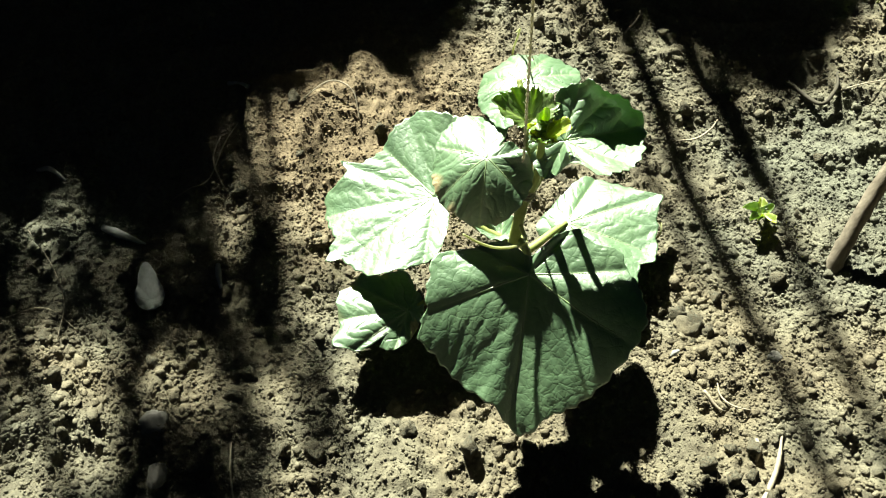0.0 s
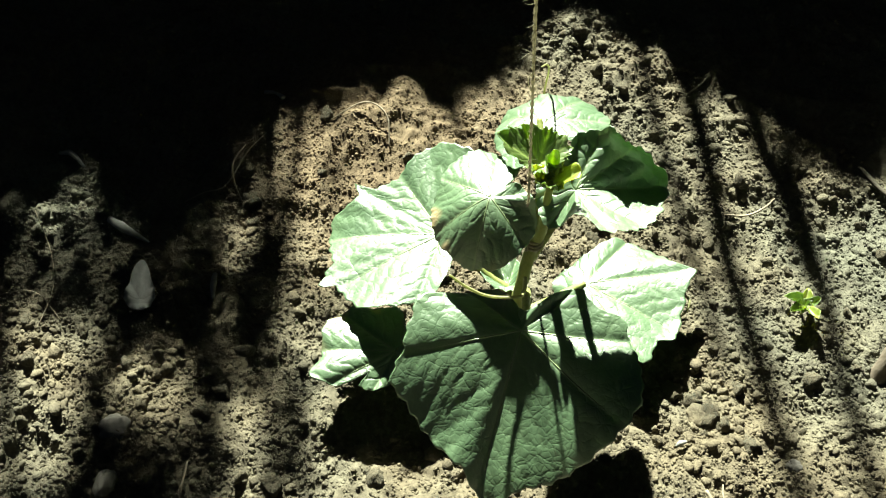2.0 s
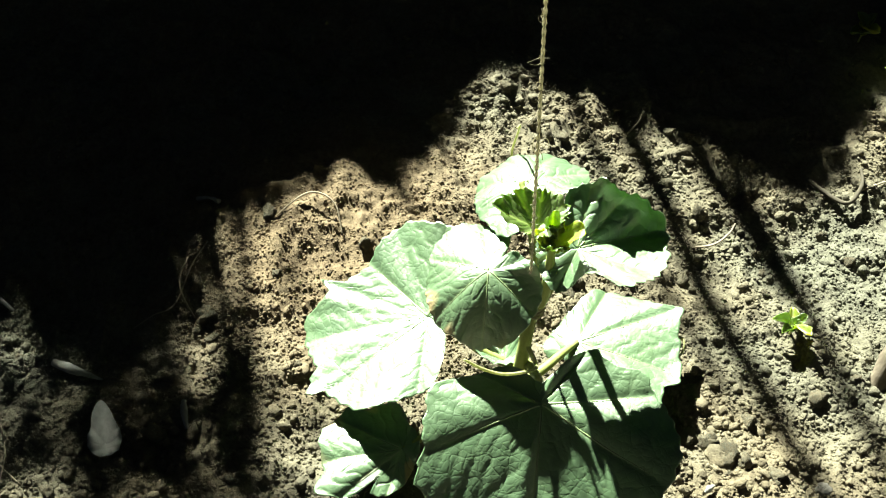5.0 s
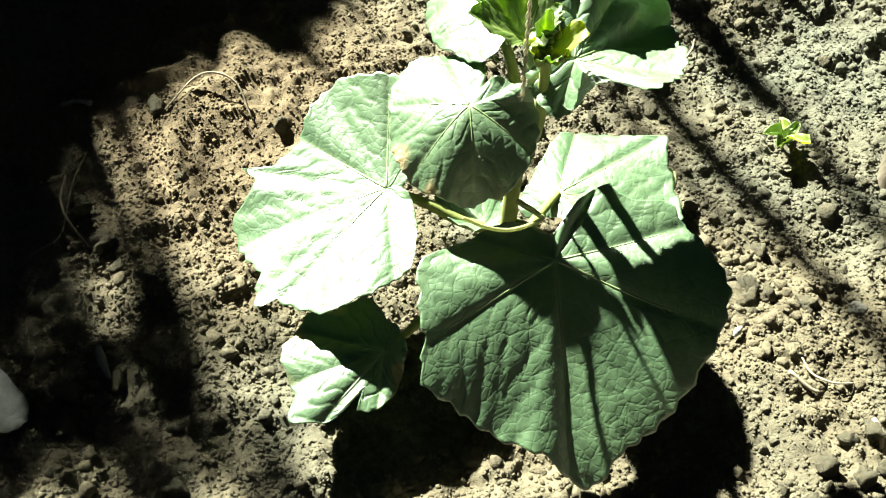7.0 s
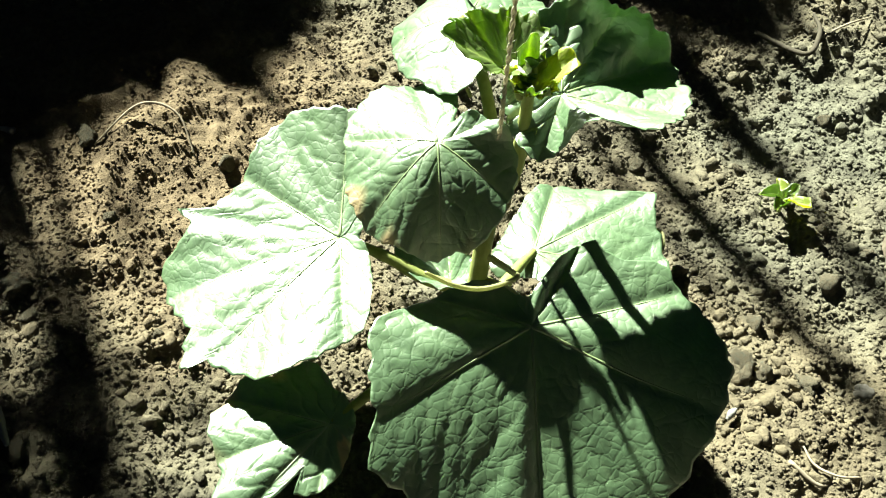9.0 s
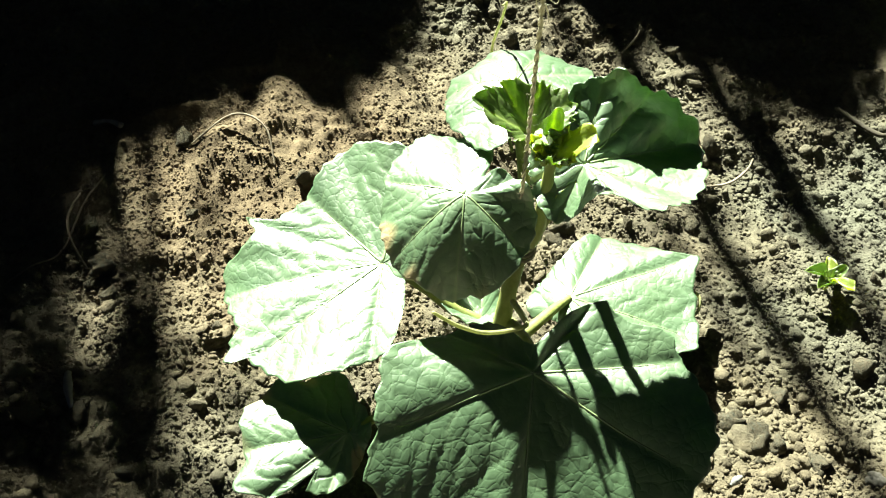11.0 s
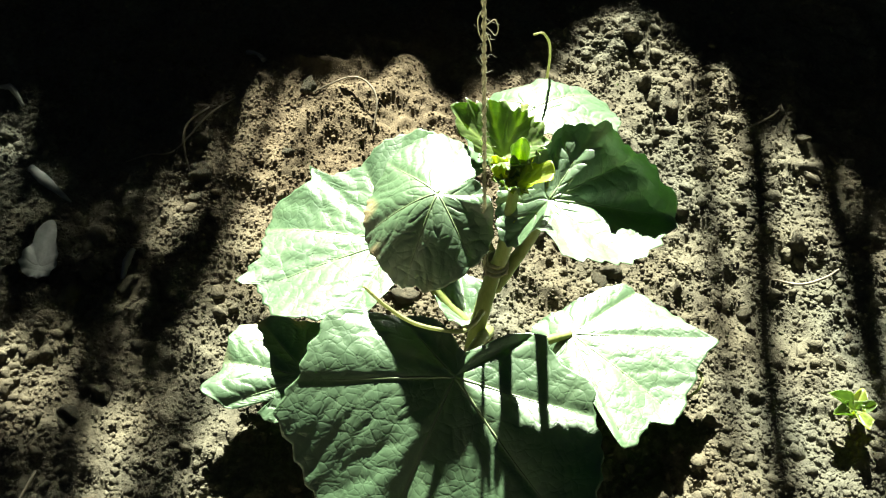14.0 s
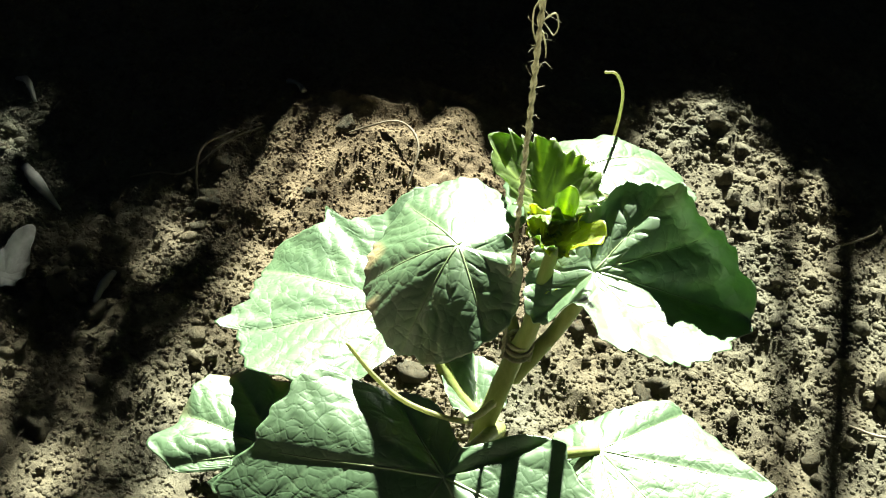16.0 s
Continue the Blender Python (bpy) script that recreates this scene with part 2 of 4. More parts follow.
def leaf_mesh(name, margin, veins, mat, power=1.5, teeth=46, bite=0.03, pucker=0.0011, gap=0.013, bulge=0.004, curl=0.0, withered=(), rings=60, spokes=240, thick=0.0005, rolls=(), seed=3):
    """A palmate leaf. margin: (angle, reach, lift) round the point where the veins meet; veins: angles of the main veins;
    rolls: (angle, half width, degrees, start) of stretches whose rim rolls up and inwards."""
    rng = np.random.default_rng(seed)
    ang = np.linspace(0, 360, spokes, endpoint=False)
    reach, lift = around(margin, ang, 1), around(margin, ang, 2)
    saw = (ang * teeth / 360.0 + 0.35 * np.sin(np.radians(ang * 5 + seed * 40))) % 1.0
    tooth = 1 + bite * (np.where(saw < 0.7, saw / 0.7, (1 - saw) / 0.3) - 0.5)
    rho = np.linspace(1 / rings, 1, rings)[:, None]
    r = rho * reach[None, :] * (1 + (tooth[None, :] - 1) * rho ** 10)
    th = np.radians(ang)[None, :]
    x, y = r * np.cos(th), r * np.sin(th)
    win = np.hanning(35)
    even = np.convolve(np.concatenate([reach[-17:], reach, reach[:17]]), win / win.sum(), "valid")
    z = lift[None, :] * np.minimum(rho * (reach / even)[None, :], 1.05) ** power
    # veins: mains from the hub, sides that leave them at a slant
    best = np.full(x.shape, 1e9)
    along = np.zeros(x.shape)
    for v in veins:
        ux, uy = math.cos(radians(v)), math.sin(radians(v))
        s, d = x * ux + y * uy, np.abs(y * ux - x * uy)
        d = np.where(s > 0, d, 1e3)
        take = d < best
        best, along = np.where(take, d, best), np.where(take, s, along)
    size = float(reach.max())
    main = np.exp(-(best / (0.0011 * (0.55 + 0.9 * (1 - rho)))) ** 2)
    trough = np.exp(-(best / (0.0024 * (0.7 + 0.6 * (1 - rho)))) ** 2)
    phase = (along - 0.95 * best + 0.0012 * np.sin(best * 420 + along * 170)) / gap
    side = np.abs((phase % 1.0) - 0.5) * 2                # 1 on a side vein
    side_line = np.exp(-((1 - side) * gap / 0.0011) ** 2) * np.exp(-best / (0.5 * size))
    cross = np.abs(((best + 0.3 * along) / (gap * 0.62) % 1.0) - 0.5) * 2
    quilt = np.sqrt(np.clip(1 - side ** 2, 0, 1)) * (0.75 + 0.25 * np.sqrt(np.clip(1 - cross ** 4, 0, 1)))
    ridge = 1 - np.exp(-(best / (0.12 * size + 1e-6)) ** 1.5)
    z = z + pucker * (quilt * ridge * np.clip(rho * 2.5, 0, 1) - 0.45 * trough * np.clip(rho * 3, 0, 1) - 0.5 * side_line)
    # panels bulge between the main veins
    panel = np.clip(best / (0.30 * r + 1e-6), 0, 1)
    z = z + bulge * rho * (1 - (1 - panel) ** 2)
    z = z + curl * rho ** 9
    # slow waves, stronger near the margin
    for k in range(5):
        a, q, p0 = rng.random() * 6.28, 40 + 60 * rng.random(), rng.random() * 6.28
        z = z + 0.0011 * rho ** 1.5 * np.sin(q * (x * math.cos(a) + y * math.sin(a)) + p0)
    z = z + 0.0016 * rho ** 6 * np.sin(np.radians(ang * 9 + 50 * seed))[None, :]
    for a0, wide, deg, start in rolls:
        off = np.abs((ang - a0 + 180) % 360 - 180)
        bend = radians(deg) * np.clip(0.8 + 0.8 * np.cos(np.pi * np.clip(off / wide, 0, 1)), 0, 1)[None, :] + 1e-5
        u = np.clip((rho - start) / (1 - start), 0, 1)
        run, phi = reach[None, :] * ((1 - start) * u + 0.5 * (tooth[None, :] - 1) * rho ** 10), bend * u + 1e-9
        r = np.where(u > 0, start * reach[None, :] + run * np.sin(phi) / phi, r)
        z = z + run * (1 - np.cos(phi)) / phi
        x, y = r * np.cos(th), r * np.sin(th)
    top = np.concatenate([[[0, 0, -pucker]], np.stack([x, y, z], -1).reshape(-1, 3)])
    vein = np.concatenate([[1.0], np.clip(main + 0.45 * side_line, 0, 1).reshape(-1)])
    n = len(top)
    low = top - np.array([0, 0, thick])
    verts = np.concatenate([top, low])
    faces = []
    for k in range(spokes):
        k2 = (k + 1) % spokes
        faces.append((0, 1 + k, 1 + k2))
        faces.append((n, n + 1 + k2, n + 1 + k))
        for i in range(rings - 1):
            a, b, c, d = 1 + i * spokes + k, 1 + i * spokes + k2, 1 + (i + 1) * spokes + k2, 1 + (i + 1) * spokes + k
            faces.append((a, d, c, b))
            faces.append((n + a, n + b, n + c, n + d))
        a, b = 1 + (rings - 1) * spokes + k, 1 + (rings - 1) * spokes + k2
        faces.append((a, n + a, n + b, b))
    me = mesh_from(name, verts, faces, mat)
    dry = np.zeros(x.shape)
    for a0, wide, inner in withered:
        off = np.abs((ang - a0 + 180) % 360 - 180)[None, :] + 12 * np.sin(np.radians(ang * 7 + 60 * rho))
        dry = np.maximum(dry, np.clip((rho - inner - 0.08 * np.sin(np.radians(ang * 11))[None, :]) * 8, 0, 1) * np.clip((wide - off) / 10, 0, 1))
    dry = np.concatenate([[0.0], dry.reshape(-1)])
    att = me.attributes.new("dry", "FLOAT", "POINT")
    att.data.foreach_set("value", np.concatenate([dry, dry]).astype(np.float32))
    att = me.attributes.new("vein", "FLOAT", "POINT")
    att.data.foreach_set("value", np.concatenate([vein, vein]).astype(np.float32))
    return me


@functools.lru_cache(None)
def table(seed):
    return np.random.default_rng(seed).random((256, 256))


def lattice(x, y, seed):
    """Value noise, 0 to 1, on the unit lattice."""
    tab = table(seed)
    xi, yi = np.floor(x).astype(int), np.floor(y).astype(int)
    u, v = x - xi, y - yi
    u, v = u * u * (3 - 2 * u), v * v * (3 - 2 * v)
    g = lambda i, j: tab[i & 255, j & 255]
    return (g(xi, yi) * (1 - u) + g(xi + 1, yi) * u) * (1 - v) + (g(xi, yi + 1) * (1 - u) + g(xi + 1, yi + 1) * u) * v


def lattice_at(x, y, seed):
    """The same noise at one place."""
    tab = table(seed)
    i, j = math.floor(x), math.floor(y)
    u, v = x - i, y - j
    u, v = u * u * (3 - 2 * u), v * v * (3 - 2 * v)
    a, b, c, d = tab[i & 255, j & 255], tab[(i + 1) & 255, j & 255], tab[i & 255, (j + 1) & 255], tab[(i + 1) & 255, (j + 1) & 255]
    return float((a * (1 - u) + b * u) * (1 - v) + (c * (1 - u) + d * u) * v)


# ---- the ground ----
FX, FY = (-0.62, 0.72), (0.02, 1.16)                # the finely crumbled stretch
STEP = 0.0017


def slow_height(x, y):
    """The bed's slow rise and fall."""
    bowl = -0.016 * np.exp(-(((x - 0.06) / 0.15) ** 2 + ((y - 0.40) / 0.13) ** 2))
    heap = 0.017 * np.exp(-(((x + 0.09) / 0.10) ** 2 + ((y - 0.59) / 0.07) ** 2))
    back = 0.012 * np.exp(-(((x - 0.07) / 0.06) ** 2 + ((y - 0.72) / 0.06) ** 2))
    side = -0.013 * np.exp(-(((x + 0.30) / 0.12) ** 2 + ((y - 0.45) / 0.14) ** 2)) - 0.015 * np.exp(-(((x - 0.28) / 0.15) ** 2 + ((y - 0.53) / 0.15) ** 2))
    return bowl + heap + back + side


def build_ground():
    fx = np.arange(FX[0], FX[1] + STEP / 2, STEP)
    fy = np.arange(FY[0], FY[1] + STEP / 2, STEP)
    far = np.array([0.02, 0.06, 0.15, 0.35, 0.8, 1.8, 4, 9, 20, 45, 100, 250, 600, 1500])
    xs = np.concatenate([FX[0] - far[::-1], fx, FX[1] + far])
    ys = np.concatenate([FY[0] - far[::-1], fy, FY[1] + far])
    X, Y = np.meshgrid(xs, ys)
    warp = 0.02 * lattice(X / 0.04, Y / 0.04, 21), 0.02 * lattice(X / 0.04, Y / 0.04, 22)
    ridge = lambda k, seed: 1 - np.abs(2 * lattice((X + warp[0]) / k, (Y + warp[1]) / k, seed) - 1)
    h = 0.009 * (lattice(X / 0.075, Y / 0.075, 1) - 0.5) + 0.009 * (ridge(0.047, 2) - 0.5) + 0.005 * (ridge(0.021, 6) - 0.5)
    h += 0.0026 * (ridge(0.0115, 3) - 0.5) + 0.0019 * (lattice(X / 0.0068, Y / 0.0068, 4) - 0.5) + 0.0008 * (lattice(X / 0.0036, Y / 0.0036, 5) - 0.5)
    # crumbs pressed into the surface
    rng = np.random.default_rng(11)
    i0, j0 = len(far), len(far)
    nx, ny = len(fx), len(fy)
    F = h[j0:j0 + ny, i0:i0 + nx]
    for k in range(9000):
        r = 0.0022 + 0.004 * rng.random() ** 3
        cx, cy = rng.random() * (FX[1] - FX[0]) + FX[0], rng.random() * (FY[1] - FY[0]) + FY[0]
        a, b = int((cx - FX[0]) / STEP), int((cy - FY[0]) / STEP)
        w = int(r / STEP) + 2
        sx, sy = slice(max(a - w, 0), min(a + w + 1, nx)), slice(max(b - w, 0), min(b + w + 1, ny))
        gx, gy = fx[sx][None, :], fy[sy][:, None]
        tilt = 1 + 0.5 * rng.random()
        d2 = ((gx - cx) * tilt) ** 2 + (gy - cy) ** 2
        cap = np.clip(r * r - d2, 0, None) / r * (0.35 + 0.25 * rng.random())
        base = F[min(b, ny - 1), min(a, nx - 1)] - 0.15 * r
        F[sy, sx] = np.where(d2 < r * r, np.maximum(F[sy, sx], base + cap), F[sy, sx])
    edge = np.clip(np.minimum(np.minimum(X - FX[0], FX[1] - X), np.minimum(Y - FY[0], FY[1] - Y)) / 0.05, 0, 1)
    Z = h * edge + slow_height(X, Y)
    verts = np.stack([X, Y, Z], -1).reshape(-1, 3)
    W, H = len(xs), len(ys)
    idx = np.arange(W * H).reshape(H, W)
    quads = np.stack([idx[:-1, :-1], idx[:-1, 1:], idx[1:, 1:], idx[1:, :-1]], -1).reshape(-1, 4)
    me = bpy.data.meshes.new("ground")
    me.vertices.add(len(verts))
    me.vertices.foreach_set("co", verts.astype(np.float32).ravel())
    me.loops.add(quads.size)
    me.loops.foreach_set("vertex_index", quads.astype(np.int32).ravel())
    me.polygons.add(len(quads))
    me.polygons.foreach_set("loop_start", np.arange(0, quads.size, 4, dtype=np.int32))
    me.polygons.foreach_set("use_smooth", np.ones(len(quads), dtype=bool))
    me.materials.append(SOIL)
    me.update(calc_edges=True)
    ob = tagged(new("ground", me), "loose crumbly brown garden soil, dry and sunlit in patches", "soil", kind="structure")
    grid = Z[j0:j0 + ny, i0:i0 + nx]

    def height(x, y):
        a, b = int(round((x - FX[0]) / STEP)), int(round((y - FY[0]) / STEP))
        return float(grid[min(max(b, 0), ny - 1), min(max(a, 0), nx - 1)]) if FX[0] < x < FX[1] and FY[0] < y < FY[1] else float(slow_height(x, y))
    return ob, height


ground, soil_at = build_ground()


def lump_data(r, seed, level=1, flat=0.8, rough=0.35, facets=0):
    """A rough little lump, broken flat on some sides: verts and faces."""
    bm = bmesh.new()
    bmesh.ops.create_icosphere(bm, subdivisions=level, radius=1.0)
    rng = random.Random(seed)
    off = Vector((rng.random() * 50, rng.random() * 50, rng.random() * 50))
    sx, sy = 0.8 + 0.45 * rng.random(), 0.8 + 0.45 * rng.random()
    cuts = [(Vector((rng.gauss(0, 1), rng.gauss(0, 1), rng.gauss(0, 1))).normalized(), rng.uniform(0.55, 0.85)) for k in range(facets)]
    v = []
    for q in bm.verts:
        k = 1 + rough * (noise.noise(q.co * 1.3 + off) + 0.6 * noise.noise(q.co * 3.1 + off) + 0.25 * noise.noise(q.co * 7.3 + off))
        for n, d in cuts:
            c = q.co.dot(n)
            k = min(k, d / c * (1 + 0.1 * rough * noise.noise(q.co * 5 + off)) if c > 0.1 else k)
        v.append((q.co.x * sx * k * r, q.co.y * sy * k * r, q.co.z * flat * k * r))
    f = [tuple(x.index for x in p.verts) for p in bm.faces]
    bm.free()
    return np.array(v), np.array(f)


# ---- the cucumber plant ----
plant = tagged(new("cucumber_plant"), "young cucumber plant with broad rough green leaves growing in bare soil", "plant")
plant.location = (0.061, 0.388, soil_at(0.061, 0.388))
ORIGIN = Vector(plant.location)


def grown(name, me, at, label="", turn=(0, 0, 0), parent=None):
    """A part of the plant, its own origin at a place in the world."""
    ob = part(name, me, parent or plant, label)
    base = ORIGIN if parent is None else ORIGIN + parent.location
    ob.location = Vector(at) - base
    ob.rotation_euler = [radians(a) for a in turn]
    return ob


def stalk(name, points, radii, mat=None, label="", sides=10, wobble=0.06, seed=5):
    p0 = Vector(points[0])
    me = tube(name, [Vector(p) - p0 for p in points], radii, mat or STEM, sides, 8, wobble, seed)
    return grown(name, me, p0, label)


BASE = soil_at(0.061, 0.388)
stalk("stem", [(0.053, 0.379, BASE - 0.012), (0.054, 0.381, 0.03), (0.057, 0.386, 0.075), (0.061, 0.394, 0.115), (0.067, 0.391, 0.150), (0.068, 0.392, 0.178), (0.069, 0.396, 0.203)],
      [0.0054, 0.0050, 0.0047, 0.0044, 0.0038, 0.0030, 0.0024], label="thick ribbed pale green hairy stem")

BIG = [(3, 0.071, 0.002), (13, 0.068, 0.004), (20, 0.056, 0.005), (30, 0.049, 0.007), (41, 0.047, 0.010), (52, 0.034, 0.010), (63, 0.020, 0.007),
        (84, 0.012, -0.001), (159, 0.053, -0.000), (166, 0.062, 0.003), (174, 0.072, 0.005), (183, 0.073, 0.003), (191, 0.077, -0.001),
        (198, 0.079, -0.006), (204, 0.087, -0.014), (209, 0.092, -0.020), (219, 0.087, -0.031), (230, 0.086, -0.040), (240, 0.086, -0.048),
        (252, 0.088, -0.053), (268, 0.101, -0.065), (280, 0.091, -0.061), (289, 0.090, -0.057), (300, 0.090, -0.046), (314, 0.090, -0.032),
        (324, 0.091, -0.020), (336, 0.091, -0.010), (344, 0.086, -0.005), (355, 0.078, -0.001)]
LEFT = [(36, 0.026, 0.012), (63, 0.056, 0.028), (74, 0.060, 0.028), (88, 0.064, 0.025), (100, 0.072, 0.017), (108, 0.072, 0.010),
        (117, 0.071, 0.005), (124, 0.068, 0.001), (132, 0.065, -0.006), (141, 0.069, -0.015), (147, 0.074, -0.020), (150, 0.091, -0.023),
        (153, 0.083, -0.025), (159, 0.082, -0.027), (163, 0.086, -0.029), (167, 0.093, -0.031), (176, 0.092, -0.032), (187, 0.088, -0.029),
        (196, 0.085, -0.029), (202, 0.092, -0.029), (208, 0.098, -0.026), (210, 0.087, -0.025), (226, 0.083, -0.018), (234, 0.082, -0.013),
        (239, 0.076, -0.011), (250, 0.068, -0.006), (259, 0.061, -0.004), (271, 0.056, -0.002), (281, 0.042, -0.001), (291, 0.031, -0.001),
        (301, 0.023, -0.000), (338, 0.010, 0.000)]
MID = [(6, 0.025, 0.007), (28, 0.019, 0.006), (46, 0.014, 0.002), (62, 0.034, -0.004), (76, 0.040, -0.007), (95, 0.043, -0.009), (113, 0.045, -0.011), (131, 0.045, -0.014),
        (148, 0.042, -0.018), (162, 0.039, -0.024), (181, 0.039, -0.028), (200, 0.038, -0.031), (217, 0.037, -0.032), (240, 0.036, -0.033),
        (262, 0.036, -0.034), (270, 0.036, -0.033), (282, 0.038, -0.031), (293, 0.037, -0.028), (307, 0.037, -0.024), (319, 0.036, -0.019),
        (330, 0.036, -0.013), (339, 0.035, -0.008), (347, 0.032, -0.002), (357, 0.028, 0.006)]
CURLED = [(4, 0.057, -0.012), (12, 0.061, -0.018), (20, 0.063, -0.017), (28, 0.061, -0.010), (38, 0.056, -0.002), (48, 0.050, 0.004), (59, 0.046, 0.008),
        (68, 0.042, 0.009), (81, 0.038, 0.008), (98, 0.034, 0.004), (109, 0.025, 0.003), (196, 0.025, -0.012), (213, 0.026, -0.013),
        (231, 0.028, -0.014), (252, 0.026, -0.010), (270, 0.022, 0.009), (285, 0.025, 0.019), (294, 0.032, 0.022), (296, 0.039, 0.022),
        (312, 0.043, 0.019), (329, 0.049, 0.012), (348, 0.054, 0.000)]
TOP = [(19, 0.045, -0.013), (49, 0.049, -0.024), (84, 0.036, -0.019), (130, 0.038, -0.028), (168, 0.034, -0.025), (223, 0.037, -0.014), (249, 0.043, -0.004),
       (286, 0.022, 0.004), (326, 0.024, 0.002)]
RIGHT = [(8, 0.080, -0.008), (19, 0.090, -0.007), (26, 0.076, -0.007), (38, 0.070, -0.013), (55, 0.062, -0.018), (66, 0.058, -0.015),
        (92, 0.031, -0.011), (134, 0.022, -0.011), (173, 0.025, -0.013), (234, 0.015, -0.006), (271, 0.021, -0.002), (294, 0.030, 0.000),
        (305, 0.064, 0.002), (307, 0.077, 0.003), (311, 0.080, 0.002), (326, 0.072, -0.002), (336, 0.081, -0.005), (350, 0.078, -0.008)]
LOW = [(2, 0.013, 0.001), (67, 0.017, 0.002), (100, 0.035, 0.000), (127, 0.039, -0.002), (139, 0.051, -0.004), (152, 0.054, -0.005),
        (165, 0.059, -0.006), (189, 0.055, -0.008), (203, 0.065, -0.009), (210, 0.058, -0.010), (218, 0.050, -0.012), (228, 0.026, -0.014),
        (231, 0.035, -0.014), (285, 0.019, -0.009), (321, 0.013, -0.002)]
SMALL = [(53, 0.015, 0.005), (105, 0.028, 0.0), (139, 0.033, 0.005), (190, 0.017, 0.005), (276, 0.010, 0.005)]
YNG = [(30, 0.020, 0.012), (90, 0.017, 0.016), (135, 0.021, 0.018), (178, 0.026, 0.020), (215, 0.012, 0.007), (315, 0.011, 0.004)]

big_leaf = grown("leaf", leaf_mesh("leaf", BIG, [150, 200, 262, 325, 2, 45], LEAF, 1.12, pucker=0.0008, seed=1), (0.063, 0.331, 0.118), "broad dark green leaf, its basal lobe folded up")
left_leaf = grown("leaf", leaf_mesh("leaf", LEFT, [75, 130, 180, 212, 262], LEAF, 1.2, bulge=0.0024, seed=2), (-0.007, 0.421, 0.078), "large sunlit pale green leaf")
mid_leaf = grown("leaf", leaf_mesh("leaf", MID, [90, 150, 205, 262, 320, 10], LEAF, 1.6, teeth=30, gap=0.008, pucker=0.0006, bulge=0.0014, withered=((196, 16, 0.86), (222, 12, 0.9), (262, 14, 0.9)), seed=3), (0.031, 0.393, 0.178), "small domed leaf with drooping browned edge")
curled_leaf = grown("leaf", leaf_mesh("leaf", CURLED, [75, 45, 16, 335, 305, 240], LEAF, 1.3, teeth=34, bite=0.10, gap=0.009, pucker=0.0011, bulge=0.0024, curl=0.003, rolls=((42, 38, 118, 0.70),), seed=4), (0.085, 0.398, 0.192), "upright leaf with toothed curling edge", (15, 0, 0))
top_leaf = grown("leaf", leaf_mesh("leaf", TOP, [60, 110, 160, 230, 20], LEAF, 1.7, teeth=30, gap=0.009, pucker=0.0008, bulge=0.0008, seed=5), (0.060, 0.456, 0.185), "domed leaf bleached by the sun")
right_leaf = grown("leaf", leaf_mesh("leaf", RIGHT, [20, 60, 340, 310], LEAF, 1.2, teeth=36, pucker=0.001, bulge=0.0022, seed=6), (0.105, 0.425, 0.029), "pale wavy leaf lying close to the soil")
low_leaf = grown("leaf", leaf_mesh("leaf", LOW, [150, 185, 215, 250], LEAF, 1.2, teeth=26, gap=0.010, bulge=0.0022, withered=((300, 25, 0.5), (150, 25, 0.92), (120, 10, 0.9)), seed=7), (-0.028, 0.336, 0.044), "low drooping half-shaded leaf with yellowed rim")
small_leaf = grown("leaf", leaf_mesh("leaf", SMALL, [120, 160, 80], LEAF, 1.2, teeth=18, gap=0.006, pucker=0.0008, rings=30, spokes=120, seed=8), (0.047, 0.398, 0.055), "small smooth seed leaf at the stem")
young_leaf = grown("leaf", leaf_mesh("leaf", YNG, [178, 130, 80, 30], TENDER, 1.2, teeth=22, bite=0.22, gap=0.006, pucker=0.0005, bulge=0.0003, rings=30, spokes=220, seed=9), (0.06, 0.403, 0.208), "young translucent yellow-green leaf")



def veins(leaf, angles, width=0.0011, reach=0.86, rings=60, spokes=240):
    """Raised main veins of a leaf, laid along its upper face from the hub outwards."""
    co = leaf.data.vertices
    for a in angles:
        k = int(round(a % 360 * spokes / 360)) % spokes
        path = [co[0].co] + [co[1 + i * spokes + k].co for i in range(2, int(rings * reach), 3)]
        v, f = tube_data([tuple(p) for p in path], [width * 0.75, width * 0.4, width * 0.15], 6)
        part("vein", mesh_from("vein", v, f, VEIN), leaf)


veins(big_leaf, [150, 200, 262, 325, 2])
veins(left_leaf, [75, 130, 180, 212, 262])
veins(mid_leaf, [90, 150, 205, 262, 320], 0.0008)
veins(curled_leaf, [75, 45, 16, 335, 305], 0.0008, 0.8)
veins(top_leaf, [60, 110, 160, 230], 0.0008)
veins(right_leaf, [20, 60, 340, 310], 0.0009)
veins(low_leaf, [150, 185, 215], 0.0008)
stalk("petiole", [(0.061, 0.392, 0.060), (0.063, 0.372, 0.085), (0.064, 0.350, 0.108), (0.063, 0.333, 0.1165)], [0.0042, 0.0034, 0.003, 0.0024])
stalk("petiole", [(0.060, 0.396, 0.045), (0.035, 0.400, 0.058), (0.016, 0.410, 0.069), (-0.004, 0.420, 0.0765)], [0.0042, 0.0036, 0.0032, 0.0024])
stalk("petiole", [(0.062, 0.402, 0.11), (0.048, 0.404, 0.145), (0.038, 0.398, 0.168), (0.032, 0.393, 0.1765)], [0.0036, 0.003, 0.0026, 0.002])
stalk("petiole", [(0.061, 0.401, 0.095), (0.074, 0.407, 0.135), (0.081, 0.405, 0.165), (0.085, 0.399, 0.190)], [0.0040, 0.0034, 0.0030, 0.0024])
